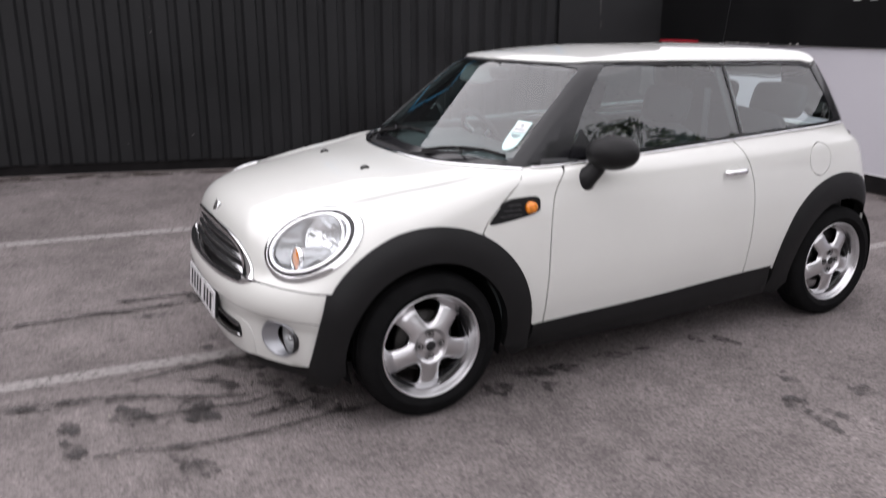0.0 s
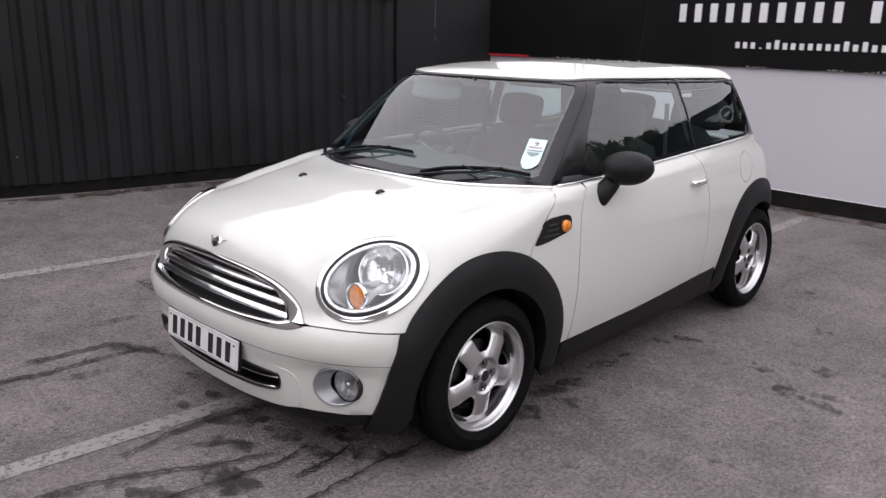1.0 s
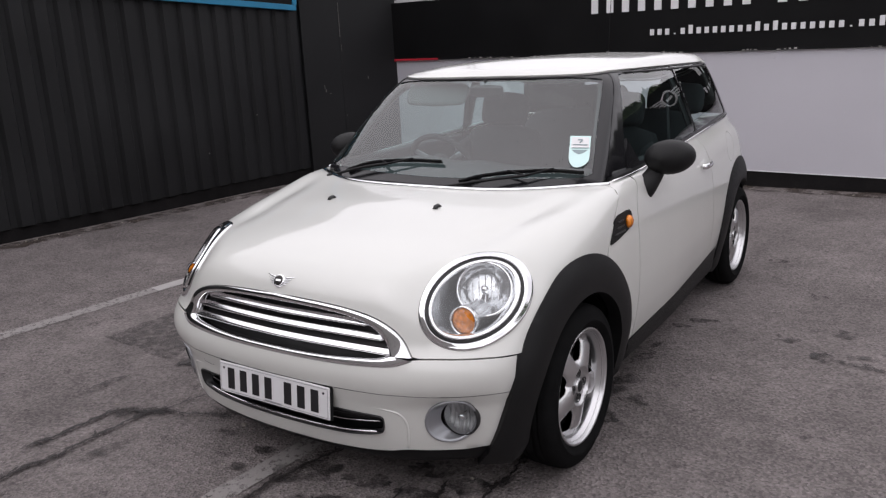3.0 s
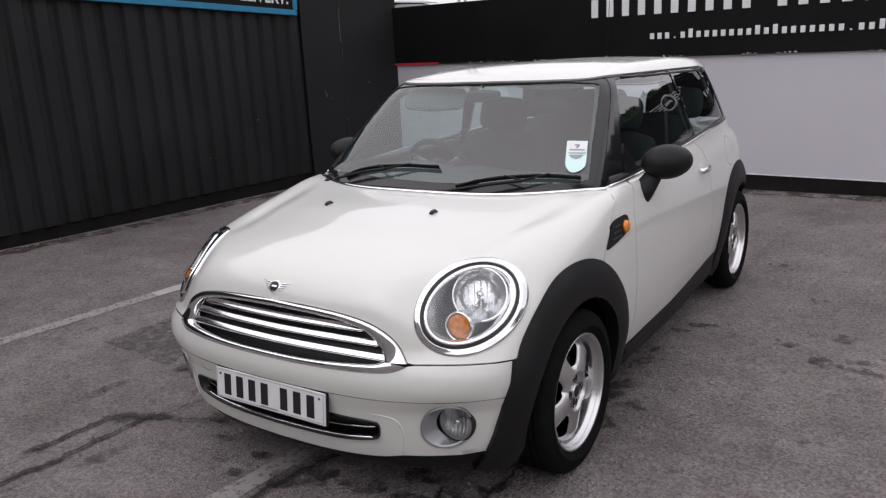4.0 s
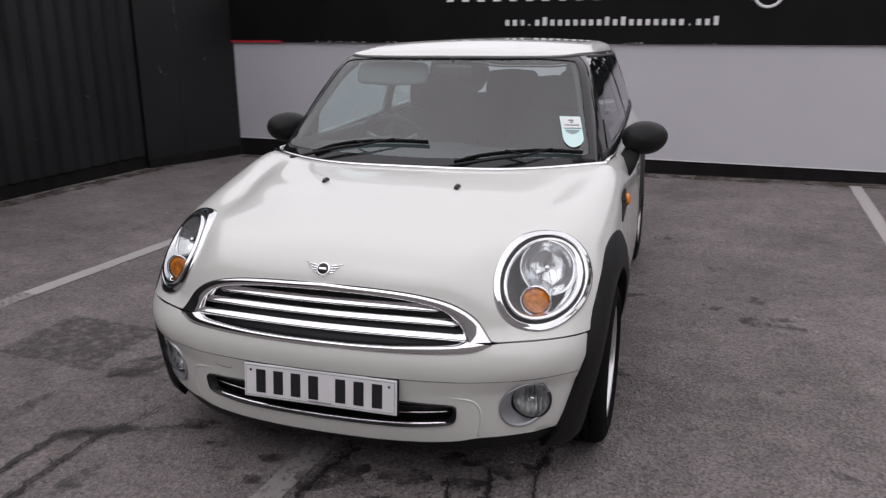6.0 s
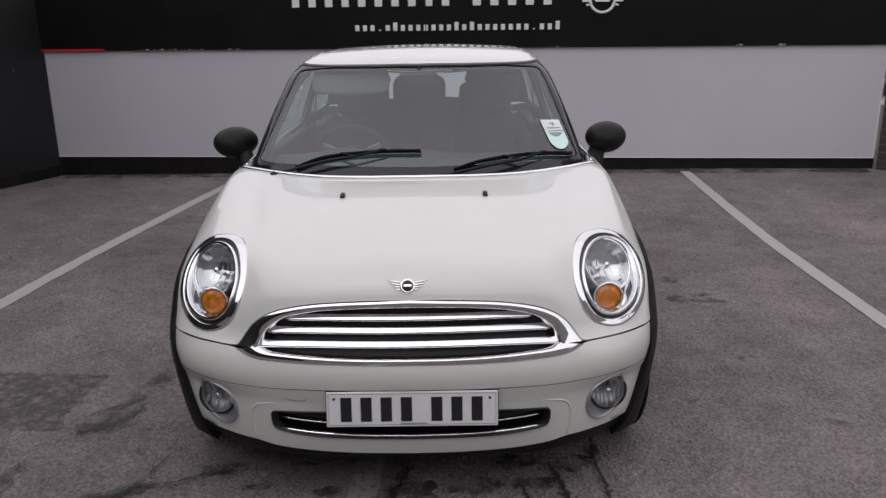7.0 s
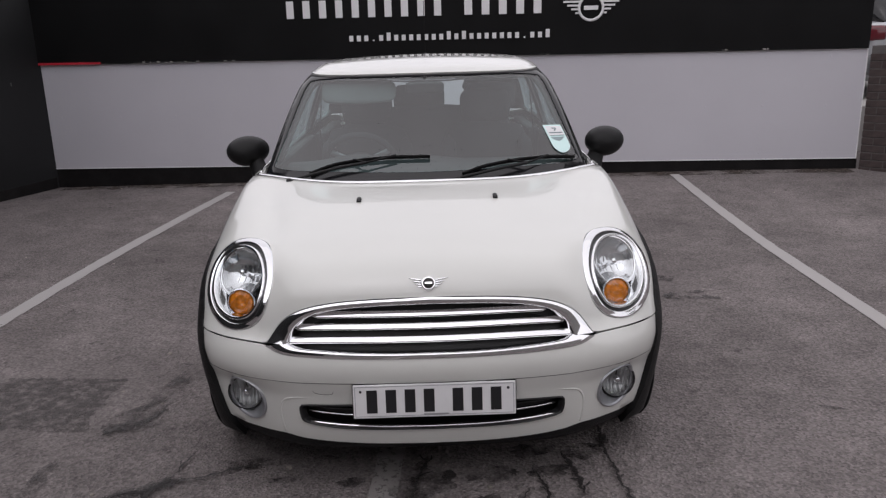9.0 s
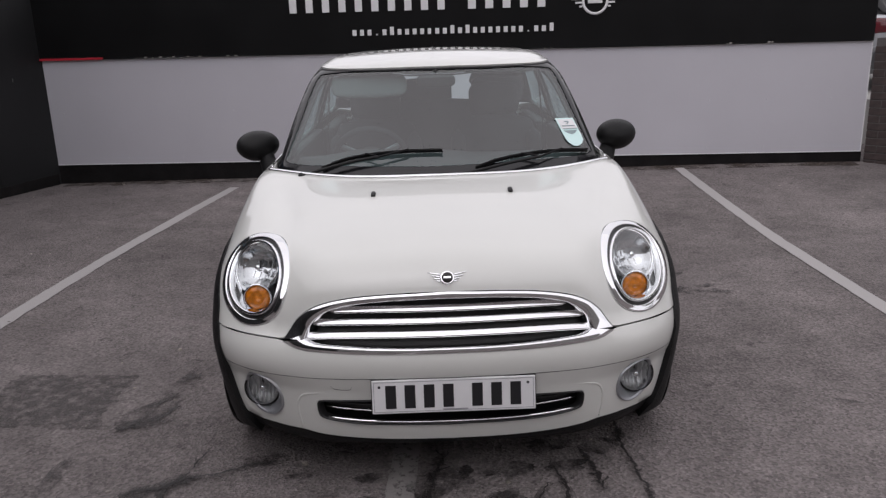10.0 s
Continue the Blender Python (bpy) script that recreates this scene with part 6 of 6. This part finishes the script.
def tree(x, y, h, seed, z=0.0):
    r = random.Random(seed)
    ob = thing("tree", "leafy green tree at the edge of the yard", "tree", group="trees along the yard's edge", at=Matrix.Translation((x, y, z)))
    trunk = tube([(0, 0, -0.1), (0.05, 0.02, h * 0.25), (-0.04, 0.05, h * 0.5), (0.03, 0, h * 0.8)], 0.16, 0.16, up=(0, 1, 0), segs=10, taper=lambda t: 1 - 0.75 * t)
    part("trunk", trunk, BARK, ob, "brown trunk")
    for k in range(7):
        a, z = r.uniform(0, 6.28), h * r.uniform(0.3, 0.65)
        l = h * r.uniform(0.18, 0.3)
        part("limb", tube([(0, 0, z), (l * 0.5 * math.cos(a), l * 0.5 * math.sin(a), z + l * 0.35), (l * math.cos(a), l * math.sin(a), z + l * 0.8)], 0.05, 0.05, up=(0.3, 0.2, 1), segs=6, taper=lambda t: 1 - 0.8 * t), BARK, ob)
    verts, faces = [], []
    for k in range(5200):
        while True:
            p = Vector((r.uniform(-1, 1), r.uniform(-1, 1), r.uniform(-1, 1)))
            if p.length < 1 and noise.noise(p * 2.2 + Vector((seed, 0, 0))) > -0.22 + 0.45 * (p.length - 0.6):
                break
        c = Vector((p.x * h * 0.36, p.y * h * 0.36, h * 0.66 + p.z * h * 0.36))
        a, b = Vector((r.gauss(0, 1), r.gauss(0, 1), r.gauss(0, 1))).normalized(), Vector((r.gauss(0, 1), r.gauss(0, 1), r.gauss(0, 1))).normalized()
        sz = r.uniform(0.10, 0.19)
        n = len(verts)
        verts += [tuple(c - a * sz), tuple(c + b * sz * 0.5), tuple(c + a * sz), tuple(c - b * sz * 0.5)]
        faces.append((n, n + 1, n + 2, n + 3))
    me = bpy.data.meshes.new("crown")
    me.from_pydata(verts, [], faces)
    part("crown", me, LEAF, ob, "uneven crown of small green leaves")


for k, (x, y, h) in enumerate(((15.5, 9.0, 8.4), (14.8, 12.2, 8.8), (16.5, 5.5, 8.0), (17.5, 1.5, 9.0))):
    tree(x, y, h, k + 1)
for k, (x, y, h) in enumerate(((11.2, 11.6, 5.3), (10.1, 13.2, 4.7), (9.0, 14.3, 4.3), (7.9, 15.2, 4.1), (6.7, 15.9, 3.9), (5.4, 16.4, 3.8))):
    tree(x, y, h, k + 7, 0.6)


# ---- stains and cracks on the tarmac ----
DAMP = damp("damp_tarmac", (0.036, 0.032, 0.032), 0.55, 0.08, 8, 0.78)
FAINT = damp("faint_stain", (0.060, 0.054, 0.054), 0.75, 0.05, 9)
PATCHED = damp("repaired_tarmac", (0.085, 0.077, 0.076), 0.8, 0.11, 22, 0.65)
GRIT = material("pale_grit", (0.26, 0.235, 0.21), 0.85, vary=0.6, scale=3, fine=0.3, fine_scale=40)
SEEP = damp("seeping_damp", (0.040, 0.035, 0.034), 0.42, 0.03, 13)
TAR = damp("dark_crack", (0.015, 0.012, 0.012), 0.55, 0.34, 26)


def blot(x, y, a, b, turn, mat, seed, lift=0.0045):
    """A ragged-edged damp patch lying on the tarmac."""
    n = 40
    rows = []
    for k in (0.02, 0.4, 0.75, 1.0):
        row = []
        for i in range(n):
            t = 2 * math.pi * i / n
            w = 1 + 0.55 * noise.noise((math.cos(t) * 1.3 + seed * 7.1, math.sin(t) * 1.3, seed)) + 0.3 * noise.noise((math.cos(t) * 4 + seed, math.sin(t) * 4, 2.0))
            px, py = a * k * w * math.cos(t), b * k * w * math.sin(t)
            c, s = math.cos(radians(turn)), math.sin(radians(turn))
            gx, gy = x + px * c - py * s, y + px * s + py * c
            row.append((gx, gy, float(rise(gx, gy)) + lift))
        rows.append(row)
    return tagged(part("damp_patch", rings(rows), mat), "dark damp stain on the grey tarmac", "stain", kind="structure")


STAINS = ((-1.25, 0.05, 0.16, 0.07, 55, 0), (-0.72, -0.37, 0.10, 0.035, 15, 0), (-0.54, -0.48, 0.05, 0.03, 10, 0), (-0.41, -0.35, 0.05, 0.02, 0, 0), (-0.30, -0.52, 0.045, 0.03, 20, 0),
          (-0.02, -0.55, 0.12, 0.09, 30, 0), (0.08, -0.72, 0.10, 0.05, 70, 0), (0.22, -0.50, 0.09, 0.05, 10, 0), (0.18, -0.667, 0.06, 0.04, 0, 0), (0.36, -0.84, 0.11, 0.07, 15, 0), (0.41, -0.488, 0.07, 0.05, 0, 0), (0.38, -0.33, 0.10, 0.05, 20, 0), (0.55, -0.36, 0.08, 0.05, 20, 0),
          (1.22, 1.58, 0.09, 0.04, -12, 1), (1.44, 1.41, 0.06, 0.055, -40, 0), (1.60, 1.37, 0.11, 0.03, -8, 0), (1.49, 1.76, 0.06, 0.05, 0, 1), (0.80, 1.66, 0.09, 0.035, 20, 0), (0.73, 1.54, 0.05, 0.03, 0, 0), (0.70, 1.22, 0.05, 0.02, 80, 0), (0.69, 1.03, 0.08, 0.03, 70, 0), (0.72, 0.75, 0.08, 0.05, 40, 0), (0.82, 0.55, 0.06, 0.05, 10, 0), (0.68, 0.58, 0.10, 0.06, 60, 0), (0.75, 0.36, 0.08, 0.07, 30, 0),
          (1.29, 2.33, 0.06, 0.03, -20, 1), (0.93, 2.96, 0.07, 0.04, 0, 1), (0.80, 2.12, 0.06, 0.04, 30, 0), (1.60, 1.465, 0.16, 0.02, 10, 1), (1.65, -0.08, 0.05, 0.015, -20, 0), (0.79, -0.93, 0.12, 0.05, 25, 0), (0.47, -1.31, 0.09, 0.04, 20, 0), (0.29, -1.09, 0.10, 0.07, 30, 0), (0.34, -0.86, 0.09, 0.06, 0, 0), (0.28, -1.32, 0.06, 0.04, 0, 0),
          (-1.435, -0.50, 0.17, 0.030, 88, 1), (-0.875, -0.84, 0.11, 0.040, 85, 1), (-1.10, -0.57, 0.07, 0.05, 60, 0), (-0.99, -0.52, 0.08, 0.045, 50, 0), (-0.58, -0.51, 0.035, 0.03, 0, 0), (-0.29, -0.67, 0.035, 0.03, 0, 0), (-1.27, -0.09, 0.10, 0.05, 40, 1), (-1.20, 0.30, 0.20, 0.04, 80, 1), (0.03, -1.42, 0.16, 0.05, 75, 1), (-2.19, 0.04, 0.13, 0.03, 70, 1), (0.10, -1.15, 0.15, 0.04, 70, 0))
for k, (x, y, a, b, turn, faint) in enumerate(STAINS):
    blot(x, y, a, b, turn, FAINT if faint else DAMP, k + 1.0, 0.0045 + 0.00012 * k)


# an old square repair, a shade darker than the rest
patch_rows = []
for y in np.linspace(-0.09, 0.42, 26):
    patch_rows.append([(x + 0.035 * noise.noise((x * 7, y * 7, 3)) + 0.015 * noise.noise((x * 31, y * 31, 3)), y + 0.035 * noise.noise((x * 7, y * 7, 8)) + 0.015 * noise.noise((x * 31, y * 31, 8)), float(rise(x, y)) + 0.0043) for x in np.linspace(-1.99, -1.44, 26)])
tagged(part("tarmac_repair", rings(patch_rows, closed=False), PATCHED), "square repair of darker tarmac in the ground", "ground patch", kind="structure")


def crack(points, width, seed):
    """A weathered crack: a ragged seam that wanders, widens into crumbled pockets and throws short side branches."""
    r = random.Random(seed)
    pts = smooth_line([(x, y, 0) for x, y in points], 30)
    verts, faces = [], []

    def seam(run, wide, lift):
        for i, p in enumerate(run):
            d = run[min(i + 1, len(run) - 1)] - run[max(i - 1, 0)]
            d /= np.linalg.norm(d) + 1e-9
            s = np.array((-d[1], d[0], 0))
            tip = min(1.0, 0.15 + 6 * min(i, len(run) - 1 - i) / len(run))
            mid = p + s * (0.020 * noise.noise((p[0] * 9, p[1] * 9, seed + 5)) + 0.010 * noise.noise((p[0] * 40, p[1] * 40, seed)) + 0.004 * noise.noise((p[0] * 130, p[1] * 130, seed)))
            for sign in (1, -1):
                w = wide * tip * (0.35 + 1.5 * abs(noise.noise((p[0] * 17 + sign, p[1] * 17, seed))) + 0.7 * abs(noise.noise((p[0] * 70, p[1] * 70, seed + sign))))
                q = mid + s * sign * w
                verts.append((q[0], q[1], float(rise(q[0], q[1])) + 0.011 + 0.0002 * seed + lift))
        n = len(run)
        base = len(verts) - 2 * n
        for i in range(n - 1):
            a = base + 2 * i
            faces.append((a, a + 1, a + 3, a + 2))
    seam(pts, width, 0.0)
    for k in range(1 + len(pts) // 90):
        i = r.randrange(4, len(pts) - 4)
        d = pts[i + 2] - pts[i - 2]
        a = math.atan2(d[1], d[0]) + r.choice((-1, 1)) * r.uniform(0.4, 1.1)
        l = r.uniform(0.03, 0.07)
        seam(np.array([pts[i] + np.array((math.cos(a), math.sin(a), 0)) * l * t / 9 for t in range(10)]), width * 0.7, 0.0004 * (k + 1))
    me = bpy.data.meshes.new("crack")
    me.from_pydata(verts, [], faces)
    return tagged(part("crack", me, TAR), "dark weathered crack running across the tarmac", "crack", kind="structure")


CRACKS = (([(-1.02, -1.75), (-1.03, -1.13), (-1.01, -1.02), (-1.02, -0.92), (-1.01, -0.80), (-1.01, -0.67), (-1.02, -0.57), (-0.98, -0.50), (-0.96, -0.43)], 0.009),
          ([(-1.18, -1.03), (-1.17, -0.90), (-1.16, -0.78), (-1.15, -0.68), (-1.13, -0.58), (-1.03, -0.54), (-0.97, -0.49)], 0.010),
          ([(-0.97, -0.49), (-0.89, -0.475), (-0.79, -0.43), (-0.68, -0.38)], 0.005),
          ([(-0.96, -0.43), (-0.94, -0.35), (-0.92, -0.27)], 0.004),
          ([(-0.05, -1.05), (-0.09, -0.82), (-0.08, -0.58), (-0.02, -0.36)], 0.009),
          ([(0.02, -1.50), (0.05, -1.28), (0.09, -1.10), (0.20, -0.90), (0.33, -0.60)], 0.008),
          ([(0.56, -1.25), (0.63, -0.95), (0.66, -0.70), (0.65, -0.54), (0.64, -0.36), (0.65, -0.23), (0.63, -0.02)], 0.007),
          ([(0.52, -0.66), (0.51, -0.58), (0.495, -0.48), (0.47, -0.36)], 0.010),
          ([(0.30, -1.18), (0.36, -0.85), (0.39, -0.65), (0.35, -0.46)], 0.007))
for k, (pts, w) in enumerate(CRACKS):
    crack(pts, w, k + 1)
    # damp that has crept out of the crack
    tagged(ribbon("damp_edge", pts, w * 4.5, SEEP, 0.0100 + 0.0001 * k, ragged=w * 1.6), "damp tarmac beside a crack", "stain", kind="structure")

# brown dirt that has gathered along the foot of wall and fence
DIRT = damp("brown_dirt", (0.050, 0.036, 0.029), 0.9, 0.10, 5)
tagged(ribbon("dirt_strip", [(-3.95, wall_y(-3.95) - 0.10), (0.0, wall_y(0.0) - 0.09), (4.3, wall_y(4.3) - 0.08)], 0.20, DIRT, 0.0042, ragged=0.03), "brown dirt gathered along the wall's foot", "dirt", kind="structure")
tagged(ribbon("dirt_strip", [(-4.31, -3.0), (-4.31, 1.0), (-4.31, 4.5)], 0.16, DIRT, 0.0042, ragged=0.03), "brown dirt gathered along the fence's foot", "dirt", kind="structure")

# loose grit and dead leaf bits, thickest along the foot of wall and fence
rng = random.Random(11)
grit_v, grit_f = [], []
for k in range(420):
    if k < 130:
        x = rng.uniform(-4.0, 4.2)
        y = wall_y(x) - 0.05 - abs(rng.gauss(0, 0.10))
    elif k < 230:
        y = rng.uniform(-3.0, 5.2)
        x = fence_x(y) + 0.05 + abs(rng.gauss(0, 0.08))
    else:
        x, y = rng.uniform(-4.0, 4.0), rng.uniform(-2.6, 5.0)
    size = rng.uniform(0.0035, 0.0075) * (1.6 if rng.random() < 0.12 else 1.0)
    z, turn = float(rise(x, y)), rng.uniform(0, 3.14)
    base = len(grit_v)
    for dz, wide in ((-0.2, 1.0), (0.5, 0.9)):
        for i in range(5):
            a = turn + 2 * math.pi * i / 5
            w = size * wide * rng.uniform(0.7, 1.15)
            grit_v.append((x + w * 1.3 * math.cos(a), y + w * math.sin(a), z + dz * size + 0.002))
    grit_v.append((x, y, z + 0.9 * size + 0.002))
    for i in range(5):
        j = (i + 1) % 5
        grit_f += [(base + i, base + j, base + 5 + j, base + 5 + i), (base + 5 + i, base + 5 + j, base + 10)]
grit_me = bpy.data.meshes.new("loose_grit")
grit_me.from_pydata(grit_v, [], grit_f)
tagged(part("loose_grit", grit_me, GRIT), "scattered pale grit and leaf bits on the tarmac", "grit", kind="stuff")

# bricks, last
for course in range(17):
    z = -0.02 + 0.0755 * course
    x = 0.0
    if course % 2:
        ob = part("brick", half_me, None, bricks)
        ob.matrix_basis = Matrix.Translation((0.0, 0.0, z))
        x = 0.1125
    while x < 1.4:
        ob = part("brick", brick_me, None, bricks)
        ob.matrix_basis = Matrix.Translation((x, 0.002 * math.sin(x * 37 + course * 5), z))
        x += 0.225
